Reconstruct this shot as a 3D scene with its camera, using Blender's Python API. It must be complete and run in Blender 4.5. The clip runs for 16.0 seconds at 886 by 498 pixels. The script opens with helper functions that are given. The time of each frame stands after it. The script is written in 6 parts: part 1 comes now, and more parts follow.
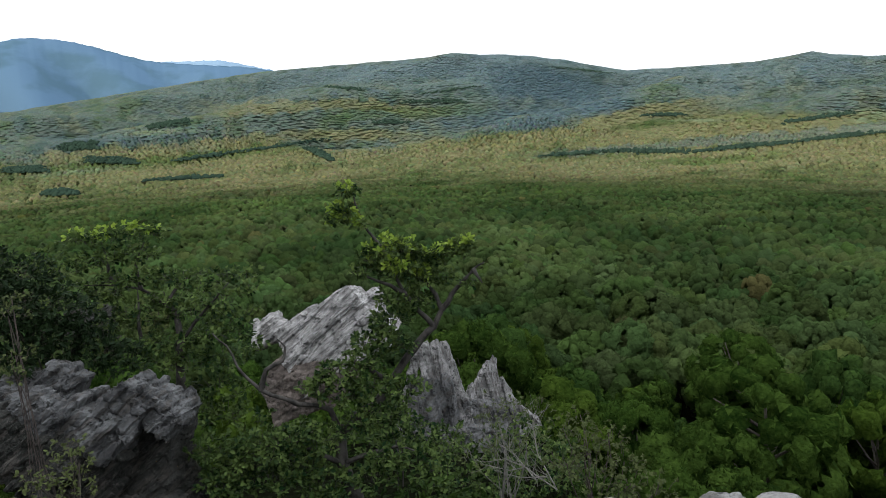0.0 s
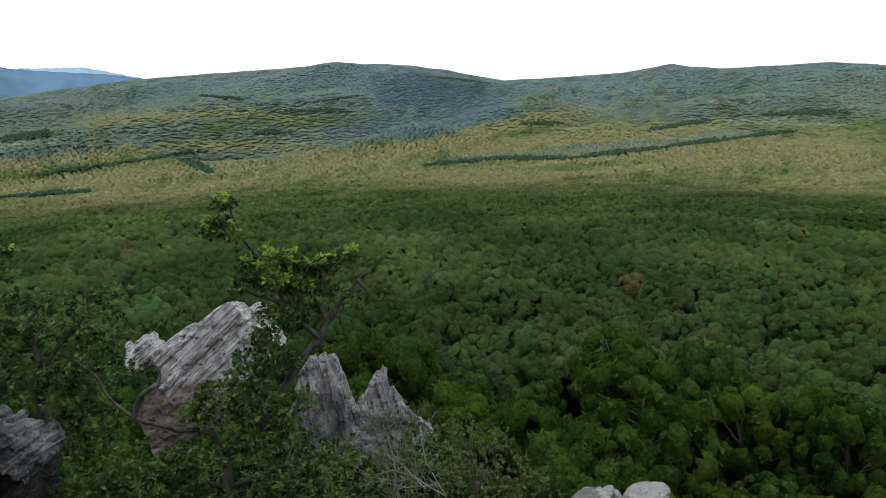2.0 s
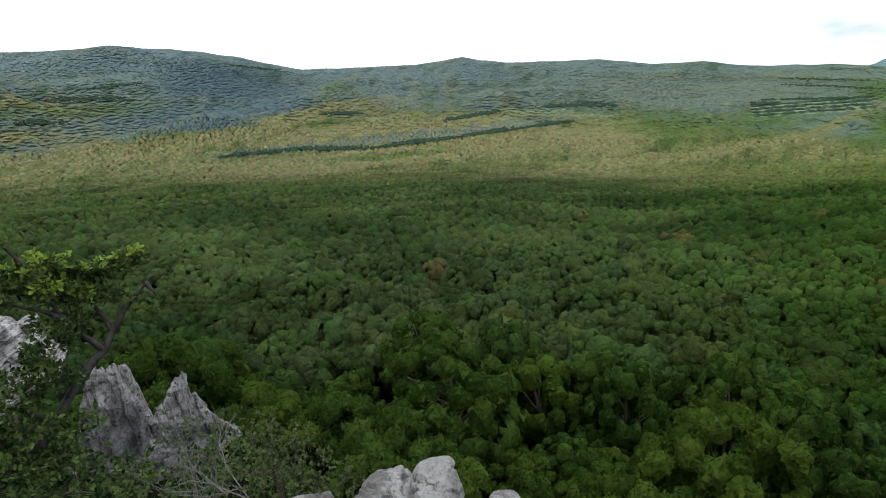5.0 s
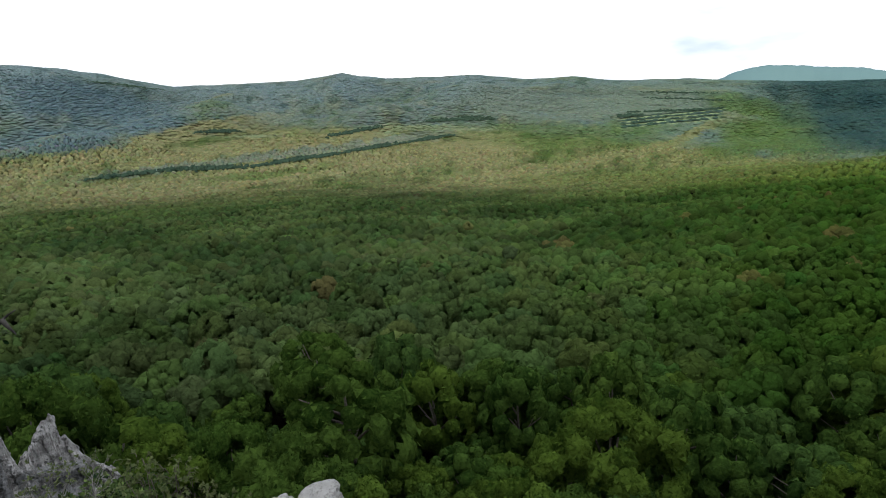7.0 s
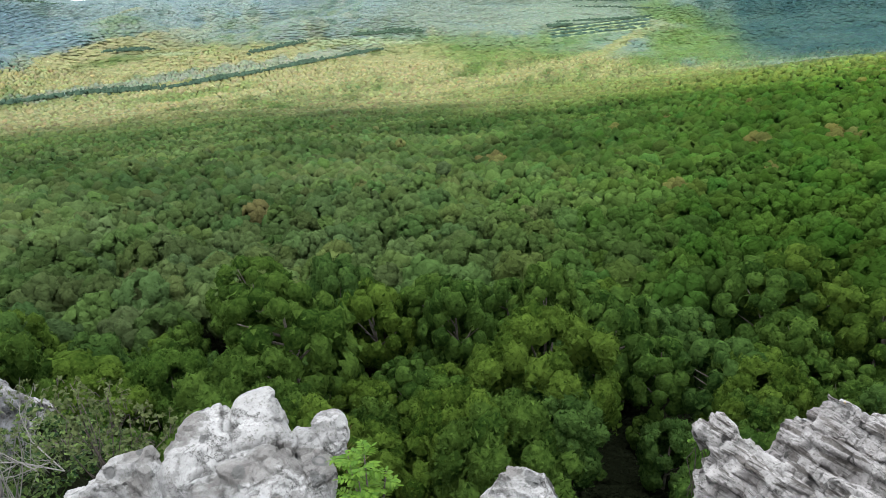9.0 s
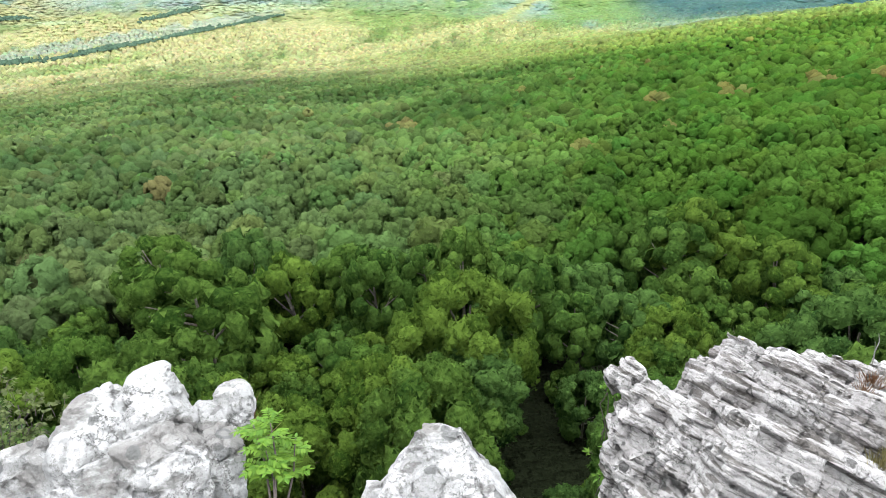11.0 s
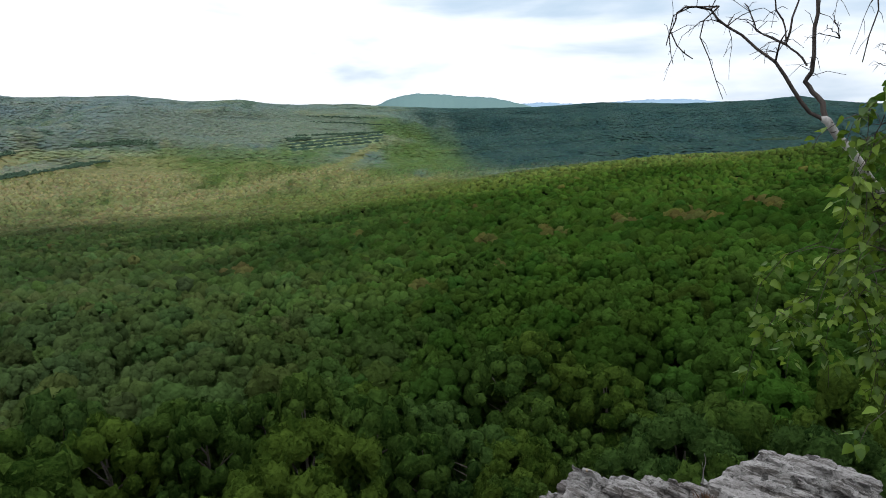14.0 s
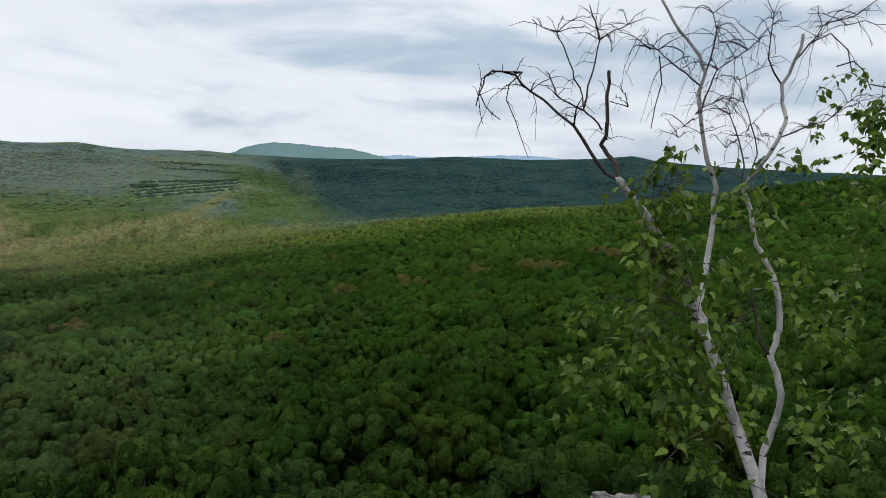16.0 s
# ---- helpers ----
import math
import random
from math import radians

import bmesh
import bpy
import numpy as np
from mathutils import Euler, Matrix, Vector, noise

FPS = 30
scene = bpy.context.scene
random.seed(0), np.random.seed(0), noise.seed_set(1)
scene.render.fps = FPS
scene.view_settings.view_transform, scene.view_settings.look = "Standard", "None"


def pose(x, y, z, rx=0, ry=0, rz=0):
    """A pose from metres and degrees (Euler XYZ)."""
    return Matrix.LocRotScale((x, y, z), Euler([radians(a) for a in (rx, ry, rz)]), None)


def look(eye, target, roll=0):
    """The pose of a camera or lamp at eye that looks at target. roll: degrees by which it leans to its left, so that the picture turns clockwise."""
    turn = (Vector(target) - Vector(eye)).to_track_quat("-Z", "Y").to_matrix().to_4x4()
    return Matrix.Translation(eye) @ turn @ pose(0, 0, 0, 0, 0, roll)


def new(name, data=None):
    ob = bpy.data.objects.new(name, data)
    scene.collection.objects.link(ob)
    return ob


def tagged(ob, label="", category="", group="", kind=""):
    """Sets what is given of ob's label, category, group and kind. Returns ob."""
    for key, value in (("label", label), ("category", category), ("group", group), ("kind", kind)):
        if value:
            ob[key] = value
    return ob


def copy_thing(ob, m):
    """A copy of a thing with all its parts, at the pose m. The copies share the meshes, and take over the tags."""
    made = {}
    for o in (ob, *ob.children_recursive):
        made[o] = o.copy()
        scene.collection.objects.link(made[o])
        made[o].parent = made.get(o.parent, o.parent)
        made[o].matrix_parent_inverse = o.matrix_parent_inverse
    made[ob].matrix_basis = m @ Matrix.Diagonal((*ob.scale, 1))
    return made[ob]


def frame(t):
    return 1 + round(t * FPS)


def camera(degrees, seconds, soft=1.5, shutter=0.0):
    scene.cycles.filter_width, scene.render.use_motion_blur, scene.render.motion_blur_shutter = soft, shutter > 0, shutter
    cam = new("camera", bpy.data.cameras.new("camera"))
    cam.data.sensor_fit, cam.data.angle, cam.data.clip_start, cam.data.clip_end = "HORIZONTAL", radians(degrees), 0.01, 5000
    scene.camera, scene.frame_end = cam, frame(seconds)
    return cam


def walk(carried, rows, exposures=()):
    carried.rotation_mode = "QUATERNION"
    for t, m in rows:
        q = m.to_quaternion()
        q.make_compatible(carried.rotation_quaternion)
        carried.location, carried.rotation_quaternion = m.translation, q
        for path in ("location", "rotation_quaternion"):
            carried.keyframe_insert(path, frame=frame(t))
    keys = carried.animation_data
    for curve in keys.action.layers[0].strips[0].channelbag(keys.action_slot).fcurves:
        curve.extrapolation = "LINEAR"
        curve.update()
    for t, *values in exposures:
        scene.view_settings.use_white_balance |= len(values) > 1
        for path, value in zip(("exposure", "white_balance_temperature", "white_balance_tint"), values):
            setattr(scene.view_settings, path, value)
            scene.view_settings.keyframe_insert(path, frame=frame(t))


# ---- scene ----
cam = camera(65.87, 16.0, soft=0.9)
EYE = 1.6
# seconds, offset from the first eye in metres, Euler turn in degrees
ROWS = [
    (0, 0.001, 0.001, -0.000, 75.28, 1.68, -0.44),
    (0.5, 0.025, 0.008, -0.002, 75.34, 1.29, -2.93),
    (1, 0.047, 0.007, -0.011, 75.55, 1.37, -5.73),
    (1.5, 0.056, 0.021, -0.018, 75.76, 1.26, -8.09),
    (2, 0.080, 0.047, -0.014, 75.77, 1.35, -9.99),
    (2.5, 0.080, 0.084, -0.026, 75.23, 0.92, -12.49),
    (3, 0.103, 0.078, -0.028, 74.61, 0.91, -14.84),
    (3.5, 0.125, 0.068, -0.026, 74.88, 0.33, -17.63),
    (4, 0.150, 0.044, -0.014, 75.12, 0.26, -20.81),
    (4.2, 0.162, 0.029, -0.012, 74.92, 0.34, -22.05),
    (6.3, 0.187, -0.077, 0.040, 75.79, -0.28, -32.72),
    (6.5, 0.190, -0.087, 0.045, 75.86, -0.07, -33.83),
    (7, 0.209, -0.094, 0.040, 76.00, 0.29, -36.00),
    (7.5, 0.227, -0.093, 0.032, 76.14, 0.19, -38.02),
    (8, 0.243, -0.080, 0.005, 75.35, 0.07, -40.04),
    (8.5, 0.252, -0.082, -0.035, 72.35, 0.30, -41.33),
    (9, 0.262, -0.073, -0.066, 69.05, 0.87, -41.87),
    (9.2, 0.266, -0.071, -0.076, 67.66, 1.04, -42.26),
    (11.3, 0.365, -0.054, -0.169, 67.13, 0.09, -50.64),
    (11.5, 0.370, -0.056, -0.165, 68.73, -0.15, -51.25),
    (12, 0.370, -0.052, -0.160, 72.00, -0.82, -51.90),
    (12.5, 0.366, -0.060, -0.151, 75.05, -1.13, -52.89),
    (13, 0.362, -0.057, -0.150, 76.24, -1.54, -55.24),
    (13.5, 0.381, -0.039, -0.156, 77.15, -0.43, -59.49),
    (14, 0.391, -0.019, -0.158, 78.06, -0.87, -62.78),
    (14.5, 0.466, -0.038, -0.185, 79.13, -2.21, -63.84),
    (15, 0.452, -0.086, -0.174, 81.13, -2.50, -67.99),
    (15.5, 0.484, -0.131, -0.164, 82.22, -2.43, -70.55),
    (16, 0.488, -0.163, -0.145, 82.62, -2.56, -74.43),
]
# seconds, stops, white balance
EXPOSURES = [(t, stops, 6050, 10) for t, stops in ((0.0, -0.55), (2.0, -0.68), (3.5, -0.52), (4.2, -0.52), (6.5, -0.55), (8.0, -0.42), (8.5, -0.15), (9.0, 0.65), (9.2, 0.95), (11.3, 1.35), (12.0, 1.3), (12.5, 0.98),
                                                   (13.0, 0.1), (13.5, -0.3), (14.0, -0.62), (14.5, -0.72), (16.0, -1.05))]
walk(cam, [(t, pose(x, y, EYE + z, rx, ry, rz)) for t, x, y, z, rx, ry, rz in ROWS], EXPOSURES)

# ---------------------------------------------------------------- light
SUN_FROM, SUN_UP = 220.0, 11.0      # bearing (clockwise from +y) and height of the low evening sun, degrees


def node_material(name):
    m = bpy.data.materials.new(name)
    m.use_nodes = True
    nt = m.node_tree
    for n in list(nt.nodes):
        nt.nodes.remove(n)
    out = nt.nodes.new("ShaderNodeOutputMaterial")
    return m, nt, out


def nd(nt, kind, inputs=None, operation=""):
    n = nt.nodes.new(kind)
    if operation:
        n.operation = operation
    for k, v in (inputs or {}).items():
        if isinstance(v, bpy.types.NodeSocket):
            nt.links.new(v, n.inputs[k])
        else:
            n.inputs[k].default_value = v
    return n


def ramp(nt, fac, stops, ease="LINEAR"):
    n = nt.nodes.new("ShaderNodeValToRGB")
    n.color_ramp.interpolation = ease
    e = n.color_ramp.elements
    while len(e) < len(stops):
        e.new(0.5)
    for s, (p, c) in zip(e, stops):
        s.position = p
        s.color = (*c, 1) if len(c) == 3 else c
    nt.links.new(fac, n.inputs[0])
    return n.outputs[0]


def mix(nt, fac, a, b, blend="MIX"):
    n = nt.nodes.new("ShaderNodeMix")
    n.data_type, n.blend_type = "RGBA", blend
    for k, v in ((0, fac), (6, a), (7, b)):
        if isinstance(v, bpy.types.NodeSocket):
            nt.links.new(v, n.inputs[k])
        else:
            n.inputs[k].default_value = v if k == 0 else (*v, 1)
    return n.outputs[2]


world = bpy.data.worlds.new("sky")
scene.world = world
world.use_nodes = True
wt = world.node_tree
wt.nodes.clear()
w_out = wt.nodes.new("ShaderNodeOutputWorld")
sky = wt.nodes.new("ShaderNodeTexSky")
sky.sky_type, sky.sun_disc = "NISHITA", False
sky.sun_elevation, sky.sun_rotation = radians(SUN_UP), radians(SUN_FROM)
sky.dust_density, sky.altitude = 2.0, 400
# broken cloud: bands of altocumulus over hazy blue
w_co = wt.nodes.new("ShaderNodeTexCoord")
w_map = nd(wt, "ShaderNodeMapping", {"Vector": w_co.outputs["Generated"], "Scale": (1.6, 1.6, 7.0), "Rotation": (0.05, 0.03, 0.3)})
w_n = nd(wt, "ShaderNodeTexNoise", {"Vector": w_map.outputs[0], "Scale": 1.7, "Detail": 7.0, "Roughness": 0.52, "Distortion": 0.25})
# the cloud closes to bright haze towards the west and low over the hills
w_sep = nd(wt, "ShaderNodeSeparateXYZ", {"Vector": w_co.outputs["Generated"]})
w_west = nd(wt, "ShaderNodeMapRange", {"Value": w_sep.outputs["X"], "From Min": 1.0, "From Max": 0.25, "To Min": -0.01, "To Max": 0.36})
w_sum = nd(wt, "ShaderNodeMath", {0: w_n.outputs["Fac"], 1: w_west.outputs[0]}, "ADD")
w_cover = ramp(wt, w_sum.outputs[0], [(0.35, (0, 0, 0)), (0.56, (1, 1, 1))], "EASE")
w_n2 = nd(wt, "ShaderNodeTexNoise", {"Vector": w_map.outputs[0], "Scale": 2.6, "Detail": 6.0, "Roughness": 0.55})
w_sum2 = nd(wt, "ShaderNodeMath", {0: w_n2.outputs["Fac"], 1: w_west.outputs[0]}, "ADD")
w_cloud = ramp(wt, w_sum2.outputs[0], [(0.33, (1.56, 1.59, 1.62)), (0.52, (1.74, 1.75, 1.76)), (0.74, (1.86, 1.86, 1.85))], "EASE")
w_blue = nd(wt, "ShaderNodeVectorMath", {0: sky.outputs[0], 1: (0.12, 0.12, 0.12)}, operation="MULTIPLY")
w_base = mix(wt, 0.75, w_blue.outputs[0], (1.15, 1.36, 1.56))
w_mix = mix(wt, w_cover, w_base, w_cloud)
# an overcast sky is about twice as bright overhead as at the horizon
w_top = nd(wt, "ShaderNodeMapRange", {"Value": w_sep.outputs["Z"], "From Min": 0.35, "From Max": 1.0, "To Min": 1.0, "To Max": 2.5})
w_bg = nd(wt, "ShaderNodeBackground", {"Color": w_mix, "Strength": w_top.outputs[0]})
wt.links.new(w_bg.outputs[0], w_out.inputs[0])

sun = new("sun", bpy.data.lights.new("sun", "SUN"))
sun.data.energy, sun.data.angle, sun.data.color = 5.0, radians(1.5), (1.0, 0.86, 0.62)
s_a, s_e = radians(SUN_FROM), radians(SUN_UP)
s_dir = Vector((math.sin(s_a) * math.cos(s_e), math.cos(s_a) * math.cos(s_e), math.sin(s_e)))
sun.matrix_world = look(s_dir * 900, (0, 0, 0))

# ---------------------------------------------------------------- terrain
CREST = [(-40, -2.3), (-33, -2.0), (-25, -1.0), (-19, -0.2), (-14, 0.38), (-9.2, 0.68), (-2.6, 1.0), (1.5, 1.26), (5.6, 1.17), (8, 0.9), (10.1, 0.62), (12.5, 0.1), (15, -0.33), (19.3, -0.18),
         (24.1, 0.04), (26.3, 0.35), (27.9, 0.62), (29.2, 0.4), (31.4, 0.2), (35, 0.3), (38.7, 0.44), (43, 0.08), (46.5, 0.28), (49.9, -0.05), (55, 0.08), (58, -0.05),
         (64, -0.15), (70, 0.05), (75.5, 0.5), (82, 0.52), (87, 0.8), (89.7, 1.17), (91.5, 0.85), (96, 0.6), (105, 0.5), (125, 0.5)]
CREST_A, CREST_E = np.array(CREST).T
VALLEY_R = np.array([0, 40, 90, 190, 420, 800, 1100, 1500, 2500, 3600, 4900])
VALLEY_Z = np.array([-25, -28, -38, -56, -83, -125, -139, -131, -98, 0, -150])
SPUR_R = np.array([0, 40, 130, 340, 700, 950, 1500, 2500, 3600, 4900])
SPUR_Z = np.array([-25, -27, -38, -43, -33, -62, -105, -88, 0, -150])


# crests and valley lines of the far slope: (bearing, distance) along each, height, half width
FOLDS = [([(19, 2750), (13, 1750), (6.5, 1400), (-2, 1200)], 26, 120), ([(13.5, 3000), (9.5, 2150), (2, 1750), (-7, 1450)], -34, 190),
         ([(2, 3200), (-5, 2500), (-12, 1900), (-18, 1500)], 34, 210), ([(8, 3100), (3, 2500), (-3, 2050)], 18, 130), ([(-14, 3000), (-20, 2300), (-26, 1800)], -22, 170),
         ([(-24, 2900), (-28, 2200), (-34, 1700)], 26, 170), ([(39, 2900), (33, 2100), (24, 1550)], 22, 130), ([(34, 3100), (27, 2300), (20, 1750)], -18, 130),
         ([(47, 2900), (43, 2200), (36, 1650)], -16, 140), ([(60, 3200), (58.5, 2500), (57.5, 1800)], 14, 130), ([(64, 3100), (63, 2300), (60, 1700)], -26, 170),
         ([(52, 3100), (49, 2300), (45, 1700)], 7, 120)]


def smooth(x, a, b):
    x = np.clip((np.asarray(x, float) - a) / (b - a), 0, 1)
    return x * x * (3 - 2 * x)


def curve(r, rs, zs):
    """A soft curve through the profile's knots, over the square root of the distance."""
    s, k = np.sqrt(r), np.sqrt(rs)
    z = sum(np.interp(np.clip(s + d, 0, None), k, zs) for d in (-1.4, -0.7, 0, 0.7, 1.4)) / 5
    return z


def waves(x, y, size, seed):
    """Cheap rolling noise, about -1 to 1, with hollows about size metres apart."""
    rng = np.random.default_rng(seed)
    z = 0
    for k in range(9):
        a, p, f = rng.uniform(0, 6.283), rng.uniform(0, 6.283), rng.uniform(0.6, 1.7)
        z = z + np.sin((x * np.cos(a) + y * np.sin(a)) * 6.283 * f / size + p)
    return z / 4.2


def canopy(x, y):
    """Height of the treetops over the plain of the ledge, by place."""
    r = np.hypot(x, y) + 1e-6
    a = np.degrees(np.arctan2(x, y))
    a = np.where(a < -100, a + 360, a)
    w = smooth(a, 38, 92)
    z = curve(r, VALLEY_R, VALLEY_Z) * (1 - w) + curve(r, SPUR_R, SPUR_Z) * w
    crest = np.interp(a, CREST_A, CREST_E)
    z = z + smooth(r, 1500, 3600) * (1 - smooth(r, 3650, 4900)) * 3600 * np.tan(np.radians(crest))
    # the spur that closes the view on the right climbs towards our own ridge
    z = z + 42 * smooth(a, 84, 112) * np.exp(-((r - 620) / 330.0) ** 2)
    # spurs and hollows in the far slope
    far = smooth(r, 1100, 1500) * (1 - smooth(r, 2900, 3500))
    for line, high, wide in FOLDS:
        away = np.full(np.shape(z), 1e9)
        for (a0, r0), (a1, r1) in zip(line, line[1:]):
            px, py = r0 * np.sin(np.radians(a0)), r0 * np.cos(np.radians(a0))
            qx, qy = r1 * np.sin(np.radians(a1)) - px, r1 * np.cos(np.radians(a1)) - py
            s = np.clip(((x - px) * qx + (y - py) * qy) / (qx * qx + qy * qy), 0, 1)
            away = np.minimum(away, np.hypot(x - px - s * qx, y - py - s * qy))
        z = z + far * 1.5 * high * np.exp(-(away / wide) ** 2)
    z = z + smooth(r, 900, 1500) * (1 - smooth(r, 2900, 3500)) * (11 * waves(x, y, 620, 3) + 1.5 * waves(x, y, 330, 5))
    z = z + smooth(r, 120, 300) * 2.2 * waves(x, y, 170, 8)
    # unseen wooded hill added behind the ledge to cast shade over the near forest
    back = smooth(np.cos(np.radians(a - 217)), 0.15, 0.75)
    hill = -4 + 70 * smooth(r, 8, 150) - 90 * smooth(r, 200, 1500)
    z = z * (1 - back) + hill * back
    return z + EYE


TREE = 11.0


RIDGE_R = np.array([0, 2, 6, 12, 20, 27, 34, 46, 62])       # the rocky rib that runs out ahead of the ledge
RIDGE_Z = np.array([-1.7, -1.9, -5.0, -8.9, -11.6, -16, -25, -36, -43])
CLIFF_R = np.array([0, 1.0, 2.2, 5, 10, 25, 45, 62])      # the drop on the open side
CLIFF_Z = np.array([-1.7, -2.0, -6.5, -15, -24, -35, -40, -43])


def ground_z(x, y):
    """Height of the bare ground."""
    r = np.hypot(x, y)
    a = np.degrees(np.arctan2(x, y))
    a = np.where(a < -100, a + 360, a)
    c = smooth(a, 8, 26) * (1 - smooth(a, 88, 125))
    near = (np.interp(r, RIDGE_R, RIDGE_Z) * (1 - c) + np.interp(r, CLIFF_R, CLIFF_Z) * c) + EYE
    back = smooth(np.cos(np.radians(a - 217)), 0.15, 0.75)
    near = near * (1 - back) + (EYE - 1.7 + 0.12 * r) * back
    k = smooth(r, 44, 66) * (1 - back) + smooth(r, 4, 60) * back
    return near * (1 - k) + (canopy(x, y) - TREE) * k


def mesh_object(name, verts, faces, material, smooth_shade=True, tint=None):
    """A mesh from arrays: verts (n,3), faces (m,3) or (m,4); tint: the leaf colour of the stand at each vertex."""
    me = bpy.data.meshes.new(name)
    verts, faces = np.asarray(verts, np.float32), np.asarray(faces, np.int32)
    k = faces.shape[1]
    me.vertices.add(len(verts))
    me.vertices.foreach_set("co", verts.ravel())
    me.loops.add(faces.size)
    me.loops.foreach_set("vertex_index", faces.ravel())
    me.polygons.add(len(faces))
    me.polygons.foreach_set("loop_start", np.arange(0, faces.size, k, dtype=np.int32))
    me.polygons.foreach_set("use_smooth", np.full(len(faces), smooth_shade))
    me.update(calc_edges=True)
    if tint is not None:
        at = me.attributes.new("tint", "FLOAT_COLOR", "POINT")
        at.data.foreach_set("color", np.concatenate([tint, np.ones((len(tint), 1))], 1).astype(np.float32).ravel())
    me.materials.append(material)
    return new(name, me)


# ---------------------------------------------------------------- materials
def foliage(name, dark, light, young=None, translucency=0.3, stands=0.012, grain=0.8, bump=0.0, rough=0.6, contrast=(0.15, 0.85), tinted=False, spec=0.06, species=None, relief=0.7):
    """Leaves: colour by clump, by stand, and by bough; thin leaves let some light through."""
    m, nt, out = node_material(name)
    geo = nt.nodes.new("ShaderNodeNewGeometry")
    co = geo.outputs["Position"]
    info = nt.nodes.new("ShaderNodeObjectInfo")
    isl = nd(nt, "ShaderNodeMath", {0: geo.outputs["Random Per Island"], 1: info.outputs["Random"]}, "ADD")
    rnd = nd(nt, "ShaderNodeMath", {0: isl.outputs[0]}, "FRACT")
    n1 = nd(nt, "ShaderNodeTexNoise", {"Vector": co, "Scale": stands, "Detail": 4.0})
    n2 = nd(nt, "ShaderNodeTexNoise", {"Vector": co, "Scale": grain, "Detail": 3.0})
    f = nd(nt, "ShaderNodeMath", {0: rnd.outputs[0], 1: 0.5, 2: n2.outputs["Fac"]}, "MULTIPLY_ADD")
    f2 = nd(nt, "ShaderNodeMath", {0: f.outputs[0], 1: 0.66}, "MULTIPLY")
    base = ramp(nt, f2.outputs[0], [(contrast[0], dark), (contrast[1], light)])
    if species:                                        # a hue for each tree
        hue = ramp(nt, info.outputs["Random"], [(k / len(species), c) for k, c in enumerate(species)], "CONSTANT")
        base = mix(nt, 1.0, base, hue, "MULTIPLY")
    if tinted:
        tint = nt.nodes.new("ShaderNodeAttribute")
        tint.attribute_name = "tint"
        lum = ramp(nt, f2.outputs[0], [(contrast[0], (0.76, 0.76, 0.76)), (contrast[1], (1.24, 1.24, 1.24))])
        base = mix(nt, 1.0, tint.outputs["Color"], lum, "MULTIPLY")
    if young:
        k = ramp(nt, n1.outputs["Fac"], [(0.46, (0, 0, 0)), (0.62, (1, 1, 1))], "EASE")
        base = mix(nt, k, base, young)
    p = nd(nt, "ShaderNodeBsdfPrincipled", {"Base Color": base, "Roughness": rough, "Specular IOR Level": spec})
    if bump:
        v = nd(nt, "ShaderNodeTexVoronoi", {"Vector": co, "Scale": 1 / bump, "Randomness": 1.0})
        vn = nd(nt, "ShaderNodeTexNoise", {"Vector": co, "Scale": 3 / bump, "Detail": 3.0})
        vm = nd(nt, "ShaderNodeMath", {0: v.outputs["Distance"], 1: -1.0, 2: vn.outputs["Fac"]}, "MULTIPLY_ADD")
        b = nd(nt, "ShaderNodeBump", {"Height": vm.outputs[0], "Strength": 0.9, "Distance": bump * relief})
        nt.links.new(b.outputs[0], p.inputs["Normal"])
    t = nd(nt, "ShaderNodeBsdfTranslucent", {"Color": base})
    s = nd(nt, "ShaderNodeMixShader", {0: translucency, 1: p.outputs[0], 2: t.outputs[0]})
    nt.links.new(s.outputs[0], out.inputs[0])
    return m


